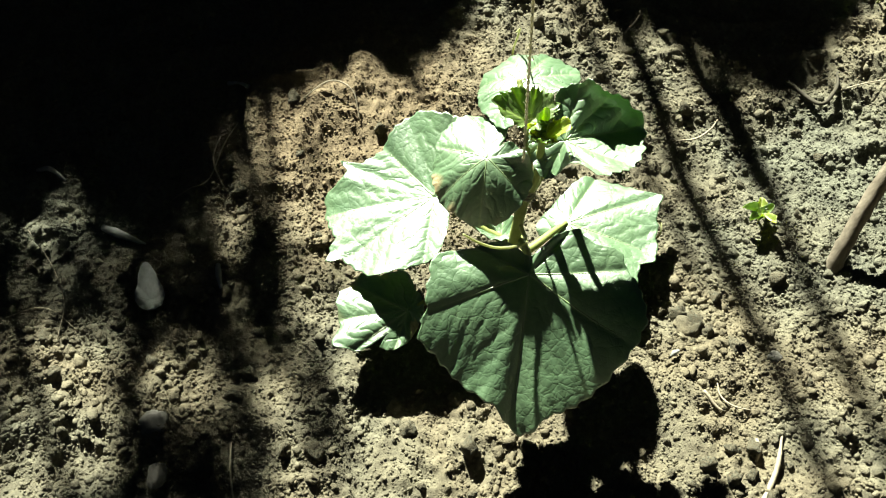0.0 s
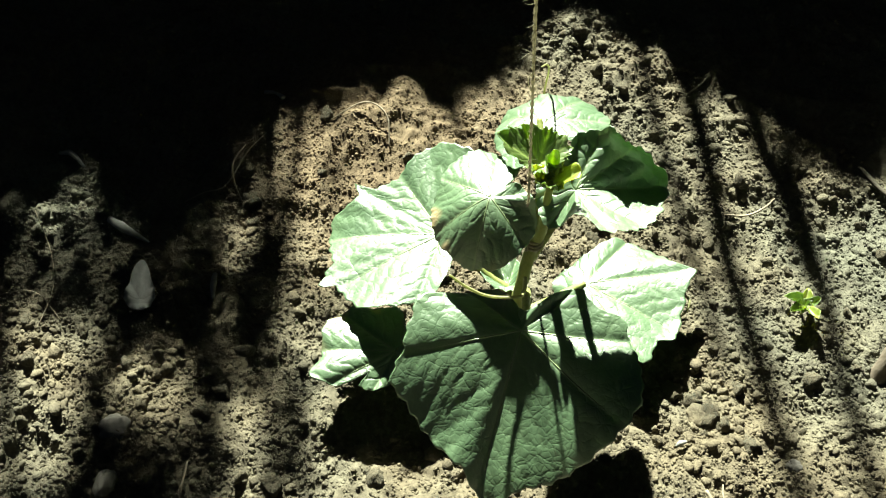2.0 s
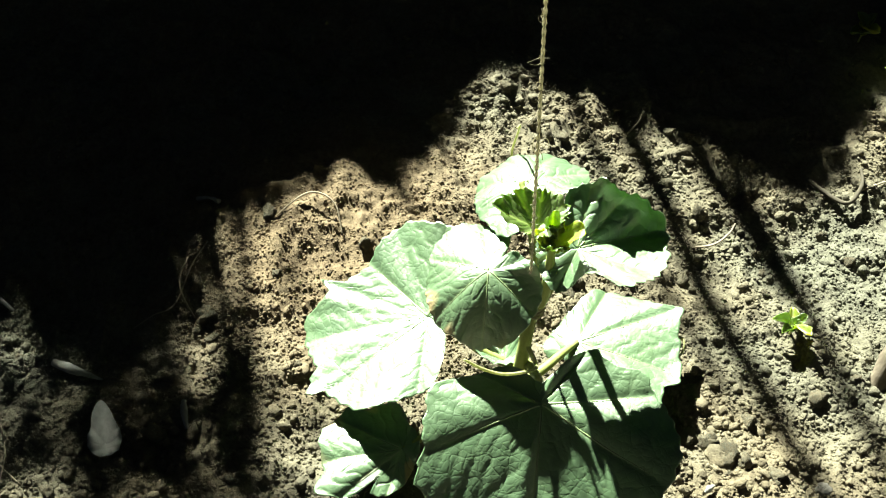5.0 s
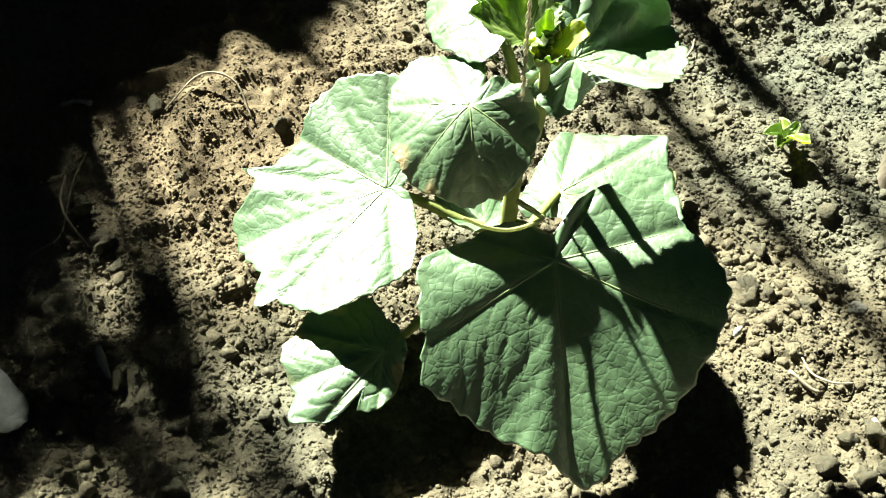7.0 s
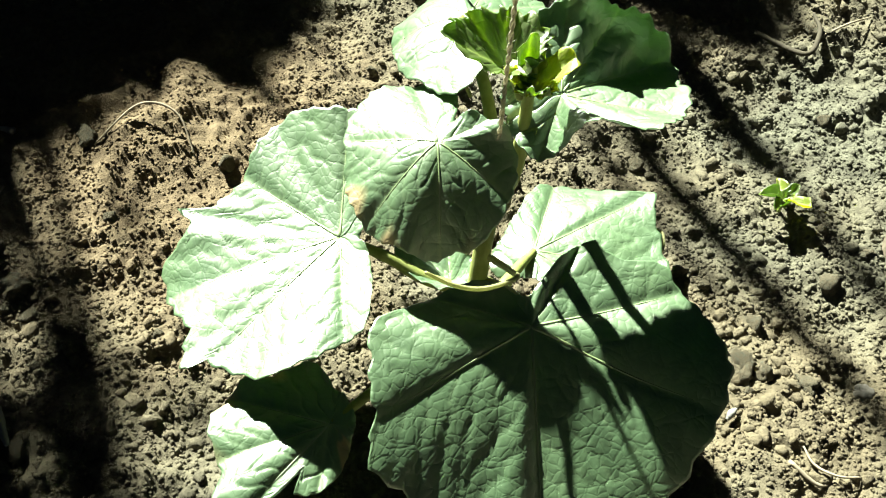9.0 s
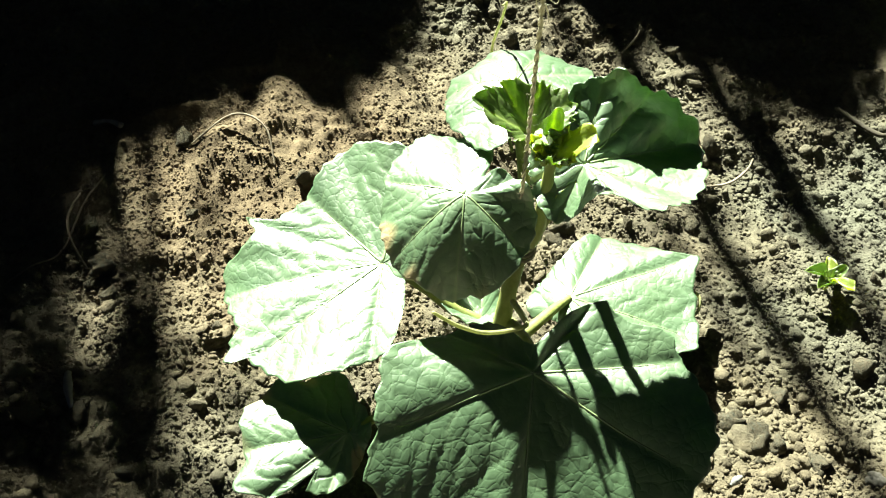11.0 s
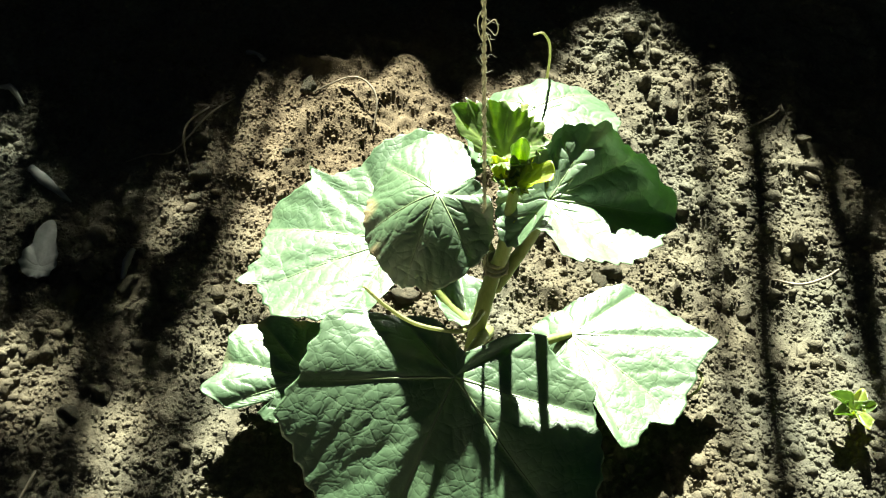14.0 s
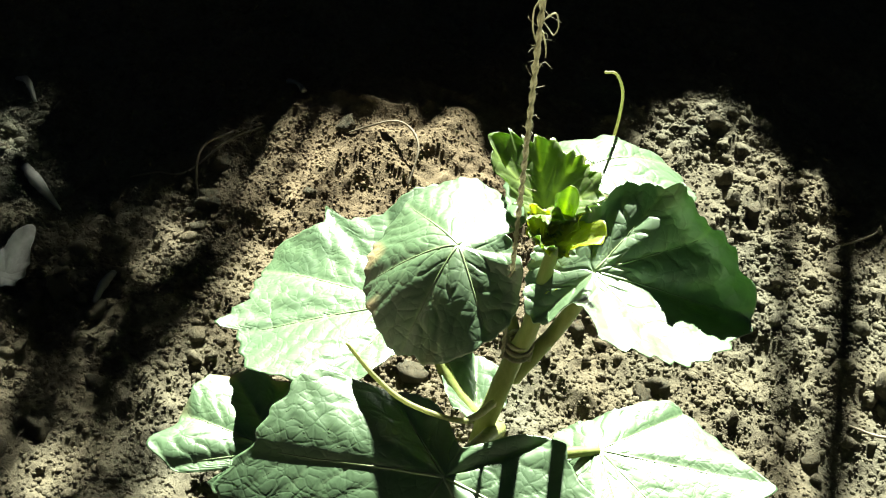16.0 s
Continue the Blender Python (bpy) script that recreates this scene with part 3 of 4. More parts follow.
stalk("petiole", [(0.064, 0.400, 0.13), (0.062, 0.420, 0.165), (0.058, 0.442, 0.182), (0.055, 0.454, 0.188)], [0.0036, 0.003, 0.0026, 0.002])
stalk("petiole", [(0.062, 0.392, 0.028), (0.078, 0.402, 0.032), (0.094, 0.416, 0.030), (0.105, 0.425, 0.0285)], [0.0042, 0.0036, 0.003, 0.0022])
stalk("petiole", [(0.055, 0.383, 0.030), (0.030, 0.370, 0.043), (0.002, 0.350, 0.050), (-0.026, 0.337, 0.0425)], [0.0042, 0.0034, 0.003, 0.0022])
stalk("petiole", [(0.061, 0.392, 0.035), (0.055, 0.394, 0.046), (0.047, 0.398, 0.054)], [0.003, 0.0024, 0.0018])
stalk("petiole", [(0.066, 0.396, 0.195), (0.063, 0.400, 0.203), (0.060, 0.403, 0.2075)], [0.002, 0.0016, 0.0012])
stalk("tendril", [(0.060, 0.382, 0.098), (0.061, 0.360, 0.120), (0.058, 0.346, 0.136), (0.040, 0.339, 0.144), (0.026, 0.338, 0.153), (0.014, 0.338, 0.166)], [0.0019, 0.0015, 0.0012, 0.0011, 0.001, 0.0007], TENDRIL, "thin pale curving tendril", 6)
stalk("tendril", [(0.060, 0.440, 0.150), (0.056, 0.480, 0.150), (0.054, 0.503, 0.156), (0.056, 0.494, 0.190), (0.055, 0.480, 0.213), (0.052, 0.472, 0.219)], [0.0010, 0.0008, 0.0008, 0.0007, 0.0006, 0.0006], TENDRIL, "thin pale curving tendril", 6)

stalk("tendril", [(0.176, 0.430, 0.012), (0.184, 0.434, 0.016), (0.188, 0.429, 0.018), (0.187, 0.422, 0.015), (0.183, 0.418, 0.011)], [0.0012, 0.0011, 0.0010, 0.0008], TENDRIL, "short pale curled tendril", 6)

def bud_leaf(at, length, width, turn, seed, mat=None):
    m = [(0, width * 0.5, 0.001), (50, width * 0.8, 0.003), (90, length, 0.004), (130, width * 0.8, 0.003), (180, width * 0.5, 0.001), (270, width * 0.25, 0)]
    return grown("bud_leaf", leaf_mesh("bud_leaf", m, [90, 45, 135], mat or YOUNG, 1.2, teeth=16, bite=0.16, pucker=0.0008, gap=0.004, bulge=0.001, rings=16, spokes=96, thick=0.0004, seed=seed), at, "", turn)


for k, (dx, dy, dz, ln, wd, tn) in enumerate([(0.003, -0.004, -0.001, 0.022, 0.014, (22, 0, -80)), (0.001, 0.002, 0.0, 0.021, 0.006, (68, 0, 0)), (-0.003, -0.004, -0.001, 0.012, 0.011, (30, 0, 68)),
                                               (0.001, -0.006, -0.002, 0.010, 0.013, (30, 0, 170)), (0.004, 0.001, 0.0, 0.013, 0.007, (52, 0, -38)), (-0.002, 0.001, 0.0, 0.011, 0.005, (60, 0, 40)),
                                               (0.006, -0.006, -0.034, 0.014, 0.007, (55, 0, -75))]):
    bud_leaf((0.067 + dx, 0.397 + dy, 0.204 + dz), ln, wd, tn, 20 + k, TENDER if k in (1, 3, 5) else YOUNG)

# ---- the twine ----
TW0, TW1 = Vector((0.0585, 0.3885, 0.125)), Vector((0.0004, 0.3986, 1.72))
twine = tagged(new("twine"), "frayed jute twine tied to the stem and rising straight up", "twine")
twine.location = TW0


def on_twine(z, a=0.0, r=0.0):
    u = (z - TW0.z) / (TW1.z - TW0.z)
    p = TW0.lerp(TW1, u)
    return Vector((p.x + r * math.cos(a), p.y + r * math.sin(a), z))


for s in range(2):
    pts = []
    zz = TW0.z
    while zz < TW1.z:
        pts.append(on_twine(zz, (zz - TW0.z) * 2 * math.pi / 0.012 + s * math.pi, 0.0005) - TW0)
        zz += 0.0013
    v, f = tube_data(np.array(pts), [0.00062, 0.0007], 6, 0.35, random.Random(60 + s))
    part("strand", mesh_from("strand", v, f, JUTE), twine)
rng = random.Random(77)
V, F = [], []
for k in range(150):
    z = 0.14 + 0.42 * rng.random() ** 0.9
    a = rng.random() * 6.28
    p = on_twine(z, a, 0.001) - TW0
    ln = 0.0015 + 0.004 * rng.random() ** 2
    d = Vector((math.cos(a), math.sin(a), rng.uniform(-1.2, 1.2))).normalized()
    q = [p, p + d * ln * 0.5 + Vector((0, 0, rng.uniform(-1, 1) * ln * 0.3)), p + d * ln + Vector((rng.uniform(-1, 1), rng.uniform(-1, 1), rng.uniform(-1.5, 1))) * ln * 0.5]
    v, f = tube_data(spline(q, 3), [0.00014, 0.00006], 3, start=len(V))
    V += v
    F += f
part("fuzz", mesh_from("fuzz", V, F, JUTE), twine, "loose jute fibres")
for pts in ([(0.001, 0, 0.300), (0.004, 0.001, 0.303), (0.0058, 0.0, 0.300), (0.005, -0.001, 0.297), (0.0025, 0.0, 0.298), (0.0, 0, 0.300)], [(-0.001, 0, 0.306), (-0.0024, 0, 0.302), (-0.0022, 0, 0.296), (-0.001, 0, 0.292)],
            [(0.001, 0, 0.296), (0.0026, 0, 0.291), (0.003, 0, 0.287)]):
    c = [on_twine(p[2]) + Vector((p[0], p[1], 0)) - TW0 for p in pts]
    part("fibre_loop", tube("fibre_loop", c, [0.0003, 0.0002], JUTE, 4), twine)
wrap = [Vector((0.0632 + 0.0054 * math.cos(a * 0.7), 0.3935 + 0.0054 * math.sin(a * 0.7), 0.124 + 0.0005 * a)) - TW0 for a in range(0, 27)]
part("knot", tube("knot", wrap, [0.0011, 0.0011], JUTE, 6, 3), twine)

# ---- unseen dense planting added behind, its top cut to shade the bed ----
BACK_Y = 1.35


def above(x, y, z=0.0):
    """Where the sun's ray to a point of the bed crosses the row behind: x and height there."""
    k = (BACK_Y - y) / -SHADOW.y
    return x - SHADOW.x * k, z + k * math.tan(SUN_EL)


SHADE_EDGE = [(-1.932, 0.31), (-0.55, 0.42), (-0.404, 0.40), (-0.362, 0.475), (-0.342, 0.503), (-0.305, 0.488), (-0.285, 0.43), (-0.254, 0.432), (-0.217, 0.457), (-0.207, 0.49), (-0.200, 0.53), (-0.165, 0.548), (-0.13, 0.568),
              (-0.083, 0.592), (-0.05, 0.598), (-0.03, 0.592), (0.012, 0.626), (0.024, 0.676), (0.066, 0.726), (0.095, 0.705), (0.13, 0.69), (0.166, 0.67), (0.23, 0.642), (0.276, 0.617), (0.303, 0.579), (0.344, 0.564), (0.379, 0.611),
              (0.418, 0.67), (0.45, 0.69), (0.599, 0.65), (2.26, 0.40)]    # where the shade ends on the soil
RIM = [above(x, y, float(slow_height(x, y))) for x, y in SHADE_EDGE]


def rim(x):
    return float(np.interp(x, [r[0] for r in RIM], [r[1] for r in RIM]))


def leaf_card(V, F, at, size, rng):
    """A small folded leaf of six corners."""
    q = Euler((rng.uniform(-0.9, 0.9), rng.uniform(-0.9, 0.9), rng.uniform(0, 6.28))).to_matrix()
    s = len(V)
    for c in ((0, 0, 0), (0.32, 0.35, 0.1), (0.26, 0.75, 0.06), (0, 1, -0.08), (-0.26, 0.75, 0.06), (-0.32, 0.35, 0.1), (0, 0.5, -0.02)):
        V.append(tuple(Vector(at) + q @ (Vector(c) * size)))
    F.extend([(s, s + 1, s + 6), (s + 1, s + 2, s + 6), (s + 2, s + 3, s + 6), (s + 3, s + 4, s + 6), (s + 4, s + 5, s + 6), (s + 5, s, s + 6)])


hedge = tagged(new("hedge"), "unseen leafy row added behind the bed to shade it", "hedge")
hedge.location = (0, BACK_Y, 0)
# solid core up to the rim, added out of view to block the sun
xs = np.arange(-2.2, 2.001, 0.012)
V, F = [], []
for i, x in enumerate(xs):
    t = rim(x) - 0.014 + 0.005 * math.sin(i * 1.7)
    for y, z in ((-0.03, -0.01), (-0.03, t * 0.5), (-0.004, t), (0.004, t), (0.04, t * 0.5), (0.05, -0.01)):
        V.append((x, y, z))
for i in range(len(xs) - 1):
    for k in range(5):
        F.append((i * 6 + k, (i + 1) * 6 + k, (i + 1) * 6 + k + 1, i * 6 + k + 1))
part("shade_core", mesh_from("shade_core", V, F, BARK), hedge, "unseen solid core of the row, added to block the sun")
rng = random.Random(5)
V, F = [], []
for k in range(12000):
    x = rng.uniform(-2.2, 2.0) if k % 3 == 0 else rng.uniform(-0.9, 0.5)
    z = rim(x) * (1 - rng.random() ** 2.4 * 0.95) - 0.014
    deep = min(0.05, 0.006 + 0.3 * (rim(x) - z))
    leaf_card(V, F, (x, rng.uniform(-deep, deep), z), rng.uniform(0.010, 0.022), rng)
part("foliage", mesh_from("foliage", V, F, HEDGE, False), hedge)

V, F = [], []


def leafy(x, y):
    """How thick the added, unseen shoots stand that shade a spot of the bed, 0 to 1."""
    if x > -0.085 or (x > -0.10 and y > 0.33):
        return 0.0
    if y < 0.335:
        return 0.38 if x < -0.26 else 0.56
    if x > -0.185:
        return 0.80 if y < 0.425 else 0.32
    return 0.64 if x > -0.272 else 0.76 if x > -0.345 else 0.84


for k in range(7500):                               # loose sprays of leaves above the row, added unseen to dapple the left soil
    x, y = rng.uniform(-0.46, -0.08), rng.uniform(0.08, 0.53)
    n = 0.7 * lattice_at((x + 0.2 * y) / 0.034 + 40, y / 0.075, 51) + 0.3 * lattice_at(x / 0.02 + 60, y / 0.03, 52)
    if n * 1.5 - 0.25 < leafy(x, y):
        xb, zb = above(x, y)
        leaf_card(V, F, (xb, rng.uniform(-0.02, 0.02), zb), rng.uniform(0.010, 0.020), rng)
tagged(part("shade_spray", mesh_from("shade_spray", V, F, HEDGE, False), hedge, "unseen loose leaves added above the row to dapple the bed"), kind="stuff")


def cane(p, q, r=0.008, until=-0.15):
    """A thin unseen cane, added so its shadow runs through the points p and q of the soil, and on until y."""
    (x0, z0), (x1, z1) = above(*p), above(*q)
    top = above(p[0], until)[1]
    k = (x1 - x0) / (z1 - z0)
    a, b = Vector((x0 - k * (z0 + 0.03), BACK_Y, -0.03)), Vector((x0 + k * (top - z0), BACK_Y, top))
    n = 14
    pts = [a.lerp(b, i / n) - a + Vector((0.002 * math.sin(i * 2.1), 0, 0)) for i in range(n + 1)]
    v, f = tube_data(pts, [r, r * 0.85], 8, 0.08, random.Random(int(1000 * abs(p[0]))))
    ob = tagged(new("shade_cane", mesh_from("shade_cane", v, f, BARK)), "unseen thin cane added behind the bed to cast a shadow stripe", "cane", "canes behind the bed")
    ob.location = a
    return ob


# soil points each added cane's shadow stripe must cross, radius, where it stops
for c in (((0.18, 0.655), (0.3, 0.204), 0.0105),
          ((0.138, 0.670), (0.203, 0.457), 0.0065, 0.40),
          ((-0.158, 0.534), (-0.124, 0.207), 0.007, 0.30),
          ((-0.180, 0.528), (-0.140, 0.234), 0.009, 0.36),
          ((-0.257, 0.330), (-0.238, 0.207), 0.008),
          ((-0.345, 0.310), (-0.307, 0.234), 0.010),
          ((-0.055, 0.630), (-0.018, 0.565), 0.009, 0.558),
          ((0.268, 0.558), (0.291, 0.496), 0.012, 0.485),
          ((0.289, 0.512), (0.334, 0.291), 0.009, 0.143)):
    cane(*c)


# ---- crumbs and clods of soil ----
def clodded(x, y):
    """How coarse the soil is: fine on the heap behind the plant, coarse elsewhere."""
    fine = math.exp(-(((x + 0.08) / 0.13) ** 2 + ((y - 0.58) / 0.10) ** 2))
    return 1 - 0.8 * fine


def shade_end(x):
    return float(np.interp(x, [p[0] for p in SHADE_EDGE], [p[1] for p in SHADE_EDGE]))


rng = random.Random(31)
small_lumps = [lump_data(1.0, 300 + k, 1, 0.7, 0.8) for k in range(12)]
round_lumps = [lump_data(1.0, 340 + k, 2, 0.85, 0.8, 7) for k in range(16)]
VV, FF, count = [], [], 0
for k in range(125000):
    x, y = rng.uniform(-0.42, 0.50), rng.uniform(0.17, 0.80)
    crust = lattice_at(x / 0.055 + 30, y / 0.055, 71)
    if y > shade_end(x) + 0.02 and rng.random() < 0.85 or rng.random() > 0.35 + 1.2 * crust:
        continue
    big = rng.random() < 0.05 * clodded(x, y) * crust
    r = (0.0026 + 0.0030 * rng.random() ** 2) * clodded(x, y) if big else (0.0006 + 0.0014 * rng.random() ** 2.4) * (0.6 + 0.4 * clodded(x, y))
    v, f = (round_lumps if big else small_lumps)[rng.randrange(16 if big else 12)]
    turn = np.array(Euler((rng.uniform(-0.8, 0.8), rng.uniform(-0.8, 0.8), rng.random() * 6.28)).to_matrix())
    w = (v * r) @ turn.T + np.array([x, y, soil_at(x, y) + (0.05 if big else 0.1) * r])
    VV.append(w)
    FF.append(f + count)
    count += len(w)
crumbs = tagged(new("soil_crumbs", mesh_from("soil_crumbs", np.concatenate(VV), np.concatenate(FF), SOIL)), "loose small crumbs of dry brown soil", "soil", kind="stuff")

clod_meshes = []
for k in range(9):
    v, f = lump_data(1.0, 500 + k, 3, 0.85, 0.75, 8)
    clod_meshes.append(mesh_from("clod", v, f, SOIL))
placed = 0
while placed < 170:
    x, y = rng.uniform(-0.36, 0.46), rng.uniform(0.18, 0.74)
    if rng.random() > clodded(x, y) or y > shade_end(x) + 0.03 or (abs(x - 0.061) < 0.02 and abs(y - 0.39) < 0.02):
        continue
    r = 0.0036 + 0.0052 * rng.random() ** 2.5
    ob = part("clod", clod_meshes[placed % 9], ground)
    ob.matrix_basis = Matrix.LocRotScale((x, y, soil_at(x, y) + 0.1 * r), Euler((rng.uniform(-0.9, 0.9), rng.uniform(-0.9, 0.9), rng.random() * 6.28)), (r, r, r))
    placed += 1

for x, y, r in ((0.070, 0.704, 0.0085), (0.095, 0.664, 0.0075), (0.106, 0.649, 0.007), (0.119, 0.651, 0.0075), (0.186, 0.583, 0.006), (0.228, 0.567, 0.0065), (0.152, 0.608, 0.0055), (0.021, 0.234, 0.010),
                (0.068, 0.236, 0.009), (0.082, 0.232, 0.007), (0.210, 0.346, 0.0095), (0.197, 0.356, 0.0075), (0.222, 0.336, 0.0065), (0.183, 0.361, 0.008), (0.223, 0.209, 0.0075), (0.205, 0.222, 0.0085),
                (0.239, 0.213, 0.0065), (-0.138, 0.566, 0.0075), (-0.196, 0.505, 0.008), (-0.186, 0.478, 0.0085), (-0.225, 0.402, 0.010), (-0.212, 0.372, 0.008)):    # the larger clods
    ob = part("clod", clod_meshes[int(x * 1000 + y * 777) % 9], ground)
    ob.matrix_basis = Matrix.LocRotScale((x, y, soil_at(x, y) + 0.3 * r), Euler((x * 9, y * 7, x * 40 + y * 30)), (r, r, r))

# ---- things lying on the soil ----
def stone(x, y, r, seed, flat=0.6, mat=None, label="rounded pale grey stone lying on the soil"):
    v, f = lump_data(r, seed, 4, flat, 0.22)
    ob = tagged(new("stone", mesh_from("stone", v, f, mat or STONE)), label, "stone", "stones on the soil")
    ob.location = (x, y, soil_at(x, y) + 0.35 * r * flat)
    return ob


stone(-0.230, 0.257, 0.0095, 5)
stone(0.205, 0.345, 0.011, 11, 0.5, SOIL, "flat soil-crusted stone lying on the soil")
stone(0.275, 0.315, 0.007, 12, 0.6)
stone(-0.221, 0.213, 0.0085, 15, 0.7)


def bent(name, label, category, points, radii, mat, sides=7, group="", seed=4, wobble=0.25):
    """A root, straw or twig: points as (x, y, height over the soil)."""
    pts = [Vector((p[0], p[1], soil_at(p[0], p[1]) + p[2])) for p in points]
    me = tube(name, [p - pts[0] for p in pts], radii, mat, sides, 7, wobble, seed)
    ob = tagged(new(name, me), label, category, group)
    ob.location = pts[0]
    return ob


R = "roots and straws on the soil"
bent("dry_root", "thin pale dry root curling over the soil", "root", [(-0.205, 0.530, 0.001), (-0.207, 0.505, 0.014), (-0.204, 0.490, 0.012), (-0.196, 0.478, 0.001)], [0.0007, 0.0009, 0.0006], DRY, group=R)
bent("dry_root", "thin pale dry root curling over the soil", "root", [(-0.245, 0.470, 0.001), (-0.228, 0.478, 0.003), (-0.212, 0.488, 0.002), (-0.200, 0.520, 0.006), (-0.190, 0.545, 0.001)], [0.0005, 0.0007, 0.0005], DRY, group=R)
bent("dry_root", "fine reddish root arching over the heaped soil", "root", [(-0.135, 0.560, 0.001), (-0.105, 0.575, 0.008), (-0.083, 0.565, 0.008), (-0.076, 0.540, 0.001)], [0.0005, 0.0008, 0.0006], DRY, group=R)
bent("dry_straw", "long thin dry straw lying on the soil", "straw", [(-0.362, 0.430, 0.012), (-0.335, 0.395, 0.012), (-0.318, 0.360, 0.010), (-0.319, 0.328, 0.001)], [0.0004, 0.0006, 0.0005], DRY, group=R)
bent("dry_straw", "long thin dry straw lying on the soil", "straw", [(-0.370, 0.352, 0.001), (-0.345, 0.358, 0.010), (-0.325, 0.352, 0.010), (-0.303, 0.335, 0.001)], [0.0005, 0.0006, 0.0004], DRY, group=R)
bent("dry_straw", "short pale straw lying on the soil", "straw", [(-0.167, 0.240, 0.003), (-0.165, 0.218, 0.004), (-0.162, 0.195, 0.001)], [0.0008, 0.0009, 0.0006], DRY, group=R)
bent("dry_root", "pale crooked root lying on the sunlit soil", "root", [(0.243, 0.190, 0.001), (0.256, 0.212, 0.004), (0.262, 0.226, 0.004), (0.268, 0.246, 0.001)], [0.0024, 0.0022, 0.0020, 0.0008], DRY, group=R)
bent("dry_root", "pale crooked root lying on the sunlit soil", "root", [(0.210, 0.283, 0.002), (0.222, 0.268, 0.003), (0.236, 0.270, 0.002)], [0.0014, 0.0012, 0.0006], DRY, group=R)
bent("dry_root", "thin pale root curving over the sunlit soil", "root", [(0.222, 0.290, 0.001), (0.223, 0.279, 0.003), (0.231, 0.269, 0.004), (0.247, 0.267, 0.001)], [0.0006, 0.0008, 0.0005], DRY, group=R)
bent("dry_root", "short stubby pale root lying on the sunlit soil", "root", [(0.247, 0.243, 0.003), (0.2475, 0.234, 0.004), (0.246, 0.226, 0.002)], [0.0016, 0.0019, 0.0011], DRY, group=R)
bent("wood_chip", "small white flake lying on the sunlit soil", "wood chip", [(0.187, 0.313, 0.004), (0.190, 0.3155, 0.006), (0.1945, 0.318, 0.004)], [0.0012, 0.0024, 0.0010], PALE, 5, group=R)
bent("dry_straw", "short pale straw lying on the soil", "straw", [(0.374, 0.585, 0.004), (0.400, 0.592, 0.006), (0.425, 0.600, 0.002)], [0.0009, 0.0008, 0.0005], DRY, group=R)
bent("dry_straw", "short pale straw lying on the soil", "straw", [(0.178, 0.655, 0.002), (0.190, 0.668, 0.005), (0.196, 0.680, 0.002)], [0.0008, 0.0008, 0.0004], DRY, group=R)
bent("dry_straw", "thin curved pale straw lying on the soil", "straw", [(0.218, 0.534, 0.002), (0.236, 0.535, 0.006), (0.250, 0.544, 0.007), (0.259, 0.557, 0.002)], [0.0007, 0.0011, 0.0006], DRY, group=R)
bent("wood_chip", "pale splinter of wood lying in shade", "wood chip", [(-0.194, 0.399, 0.004), (-0.192, 0.388, 0.005), (-0.189, 0.376, 0.004)], [0.0020, 0.0030, 0.0016], PALE, 5, group=R)
bent("wood_chip", "pale pointed splinter of wood lying in shade", "wood chip", [(-0.300, 0.436, 0.006), (-0.284, 0.430, 0.007), (-0.262, 0.424, 0.002)], [0.0030, 0.0046, 0.0008], PALE, 6, group=R)
bent("wood_chip", "pale curved splinter of wood lying in shade", "wood chip", [(-0.372, 0.500, 0.004), (-0.357, 0.497, 0.008), (-0.343, 0.488, 0.004)], [0.0014, 0.0028, 0.0012], PALE, 6, group=R)
bent("wood_chip", "small pale splinter lying in deep shade", "wood chip", [(-0.204, 0.592, 0.004), (-0.192, 0.586, 0.005), (-0.182, 0.580, 0.003)], [0.0022, 0.0012, 0.0024], PALE, 6, group=R)
bent("branch", "stout weathered brown branch leaning out of the soil", "branch", [(0.337, 0.396, -0.012), (0.347, 0.416, 0.020), (0.366, 0.446, 0.056), (0.392, 0.480, 0.096), (0.425, 0.520, 0.138)], [0.0080, 0.0070, 0.0066, 0.0060, 0.0048], WOOD, 12, wobble=0.22)
bent("twig", "thin dark twig lying on the soil", "twig", [(0.330, 0.60, 0.003), (0.355, 0.57, 0.006), (0.372, 0.585, 0.010), (0.378, 0.606, 0.004)], [0.0018, 0.0020, 0.0012], BARK, 6)


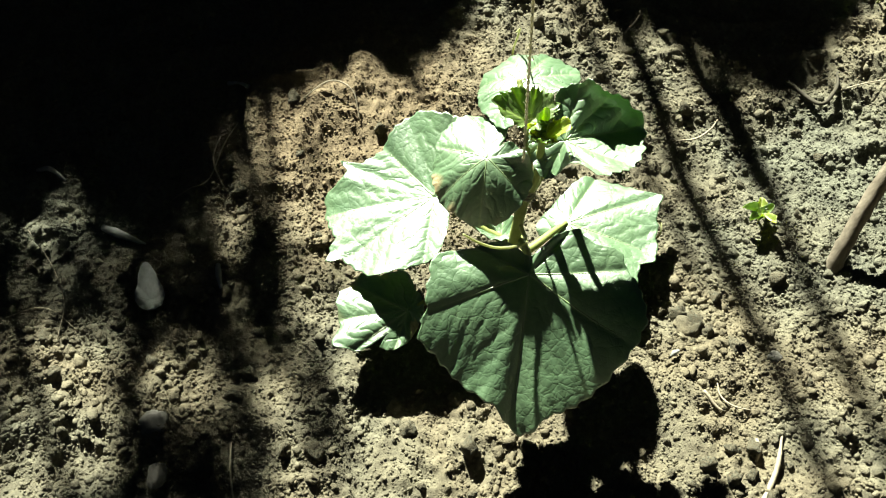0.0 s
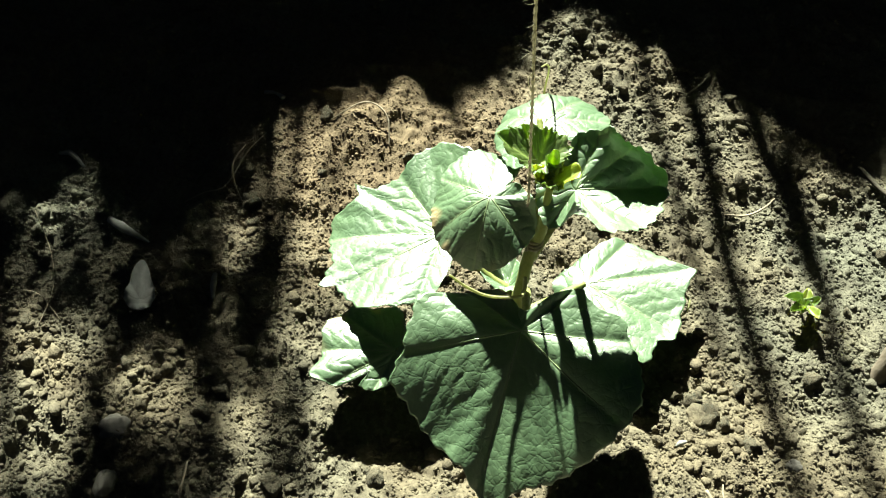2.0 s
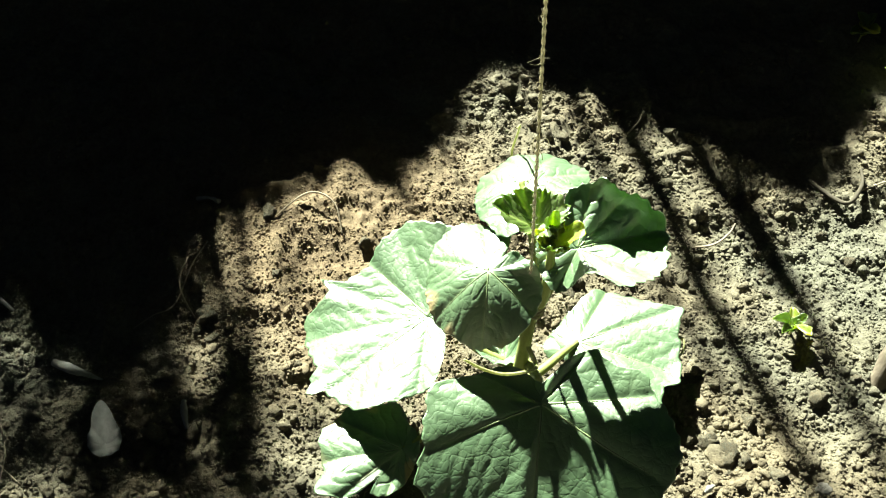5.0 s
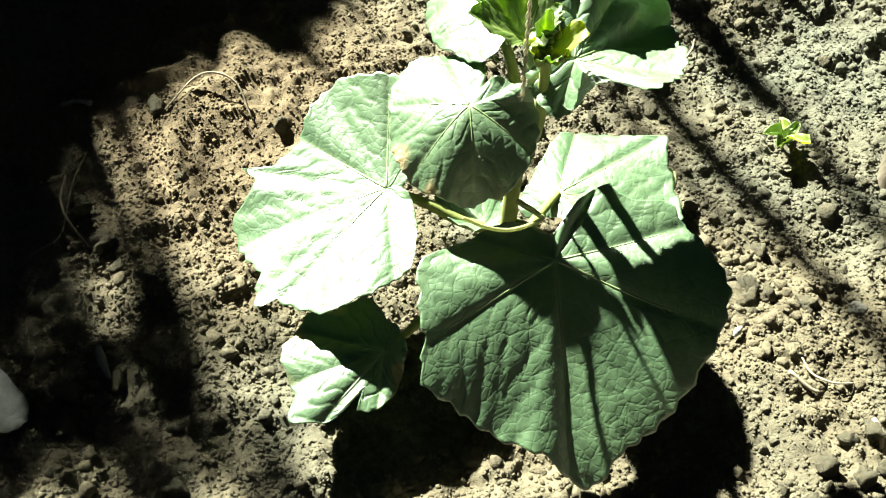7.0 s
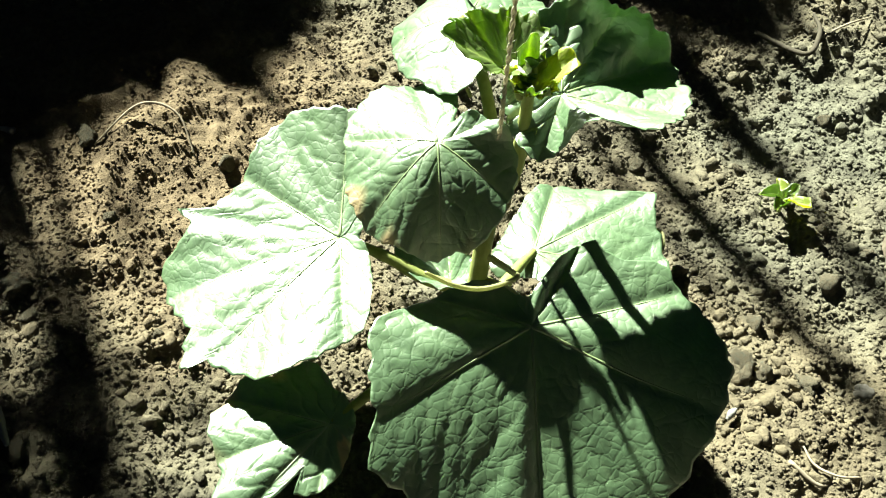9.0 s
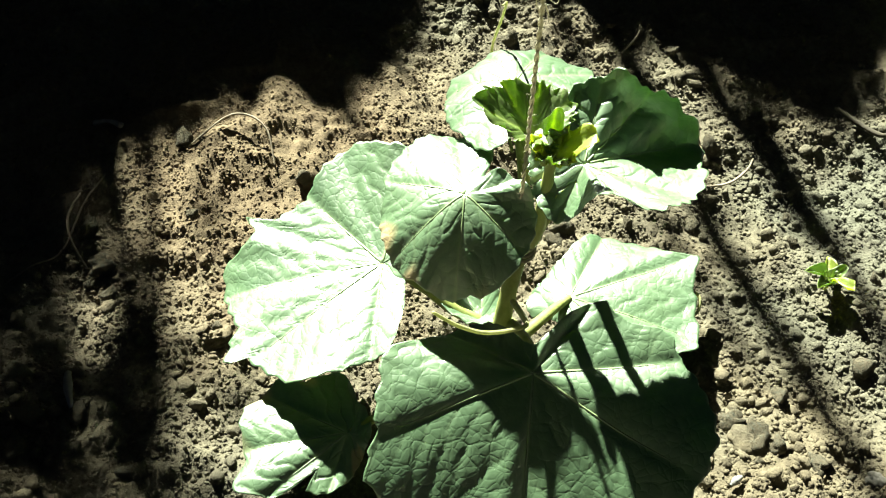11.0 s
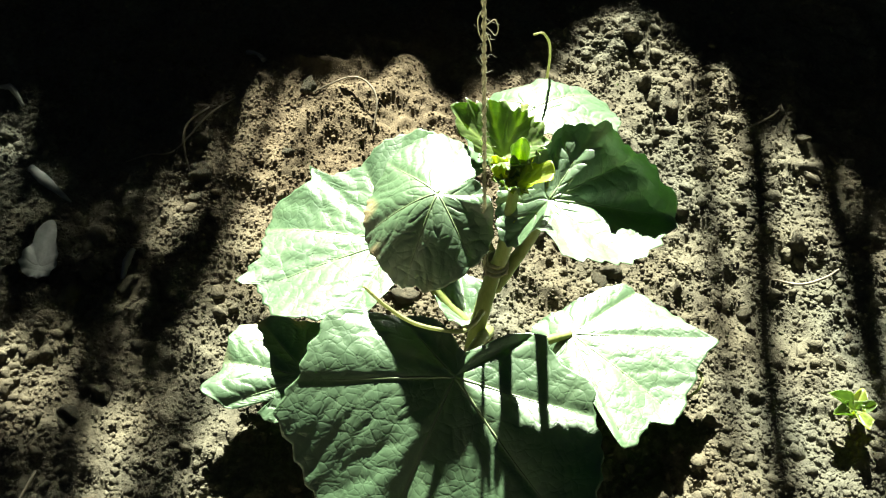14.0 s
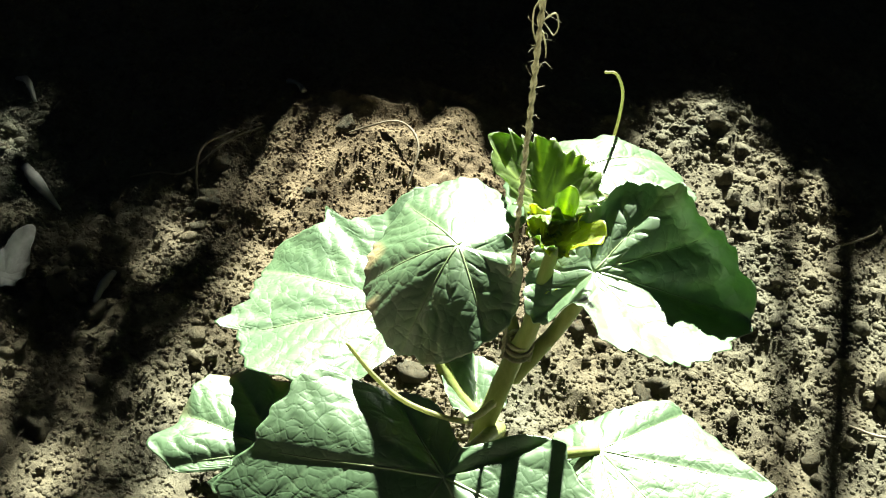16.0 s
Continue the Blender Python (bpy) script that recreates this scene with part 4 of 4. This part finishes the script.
def dry_leaf(x, y, length, width, turn, seed):
    """A withered leaf: a ribbed blade curled along its length."""
    m = [(0, width * 0.5, 0.001), (45, length * 0.45, 0.001), (62, length * 0.56, 0.001), (76, length * 0.76, 0.0), (90, length, -0.001), (104, length * 0.74, 0.001), (118, length * 0.54, 0.001), (135, length * 0.44, 0.002), (180, width * 0.5, 0.003), (230, width * 0.44, 0.001), (270, length * 0.28, 0.0), (310, width * 0.44, 0.001)]
    ob = tagged(new("dry_leaf", leaf_mesh("dry_leaf", m, [90, 60, 120], PALE, 1.4, teeth=5, bite=0.03, pucker=0.0004, bulge=0.0006, gap=0.009, rings=24, spokes=96, thick=0.0006, seed=seed)),
                "withered pale grey leaf lying on the soil", "dry leaf")
    ob.location, ob.rotation_euler = (x, y, soil_at(x, y) + 0.006), (radians(16), radians(6), radians(turn))
    return ob


dry_leaf(-0.248, 0.366, 0.034, 0.024, 14, 41)


def weed(x, y, size, n, seed, label):
    """A little weed: a rosette of pointed leaves on short stalks."""
    rng = random.Random(seed)
    z0 = soil_at(x, y)
    top = tagged(new("weed_seedling"), label, "weed", "weeds in the bed")
    top.location = (x, y, z0)
    part("stem", tube("stem", [(0, 0, -0.004), (0.0005, 0, size * 0.4), (0, 0.0005, size * 0.8)], [0.0011, 0.0009], STEM, 6), top)
    for k in range(n):
        a = 360 * k / n + rng.uniform(-18, 18)
        ln = size * rng.uniform(0.75, 1.15)
        m = [(0, ln * 0.22, 0.001), (45, ln * 0.33, 0.002), (90, ln, -0.003), (135, ln * 0.33, 0.002), (180, ln * 0.22, 0.001), (270, ln * 0.1, 0)]
        ob = part("leaf", leaf_mesh("leaf", m, [90, 50, 130], YOUNG if k % 3 == 0 else TENDER, 1.4, teeth=12, bite=0.06, pucker=0.0005, gap=0.005, rings=12, spokes=64, thick=0.0003, seed=seed + k), top)
        ob.location = (0, 0, size * (0.55 + 0.3 * (k % 2)))
        ob.rotation_euler = (radians(rng.uniform(25, 62)), 0, radians(a))
    return top


weed(0.280, 0.446, 0.017, 5, 3, "small bright yellow-green weed seedling in the soil")
for k, (x, y, sz, n) in enumerate([(0.432, 0.690, 0.024, 6), (0.452, 0.745, 0.026, 7), (0.415, 0.760, 0.020, 6)]):
    weed(x, y, sz, n, 60 + k, "low green weed at the edge of the shade")
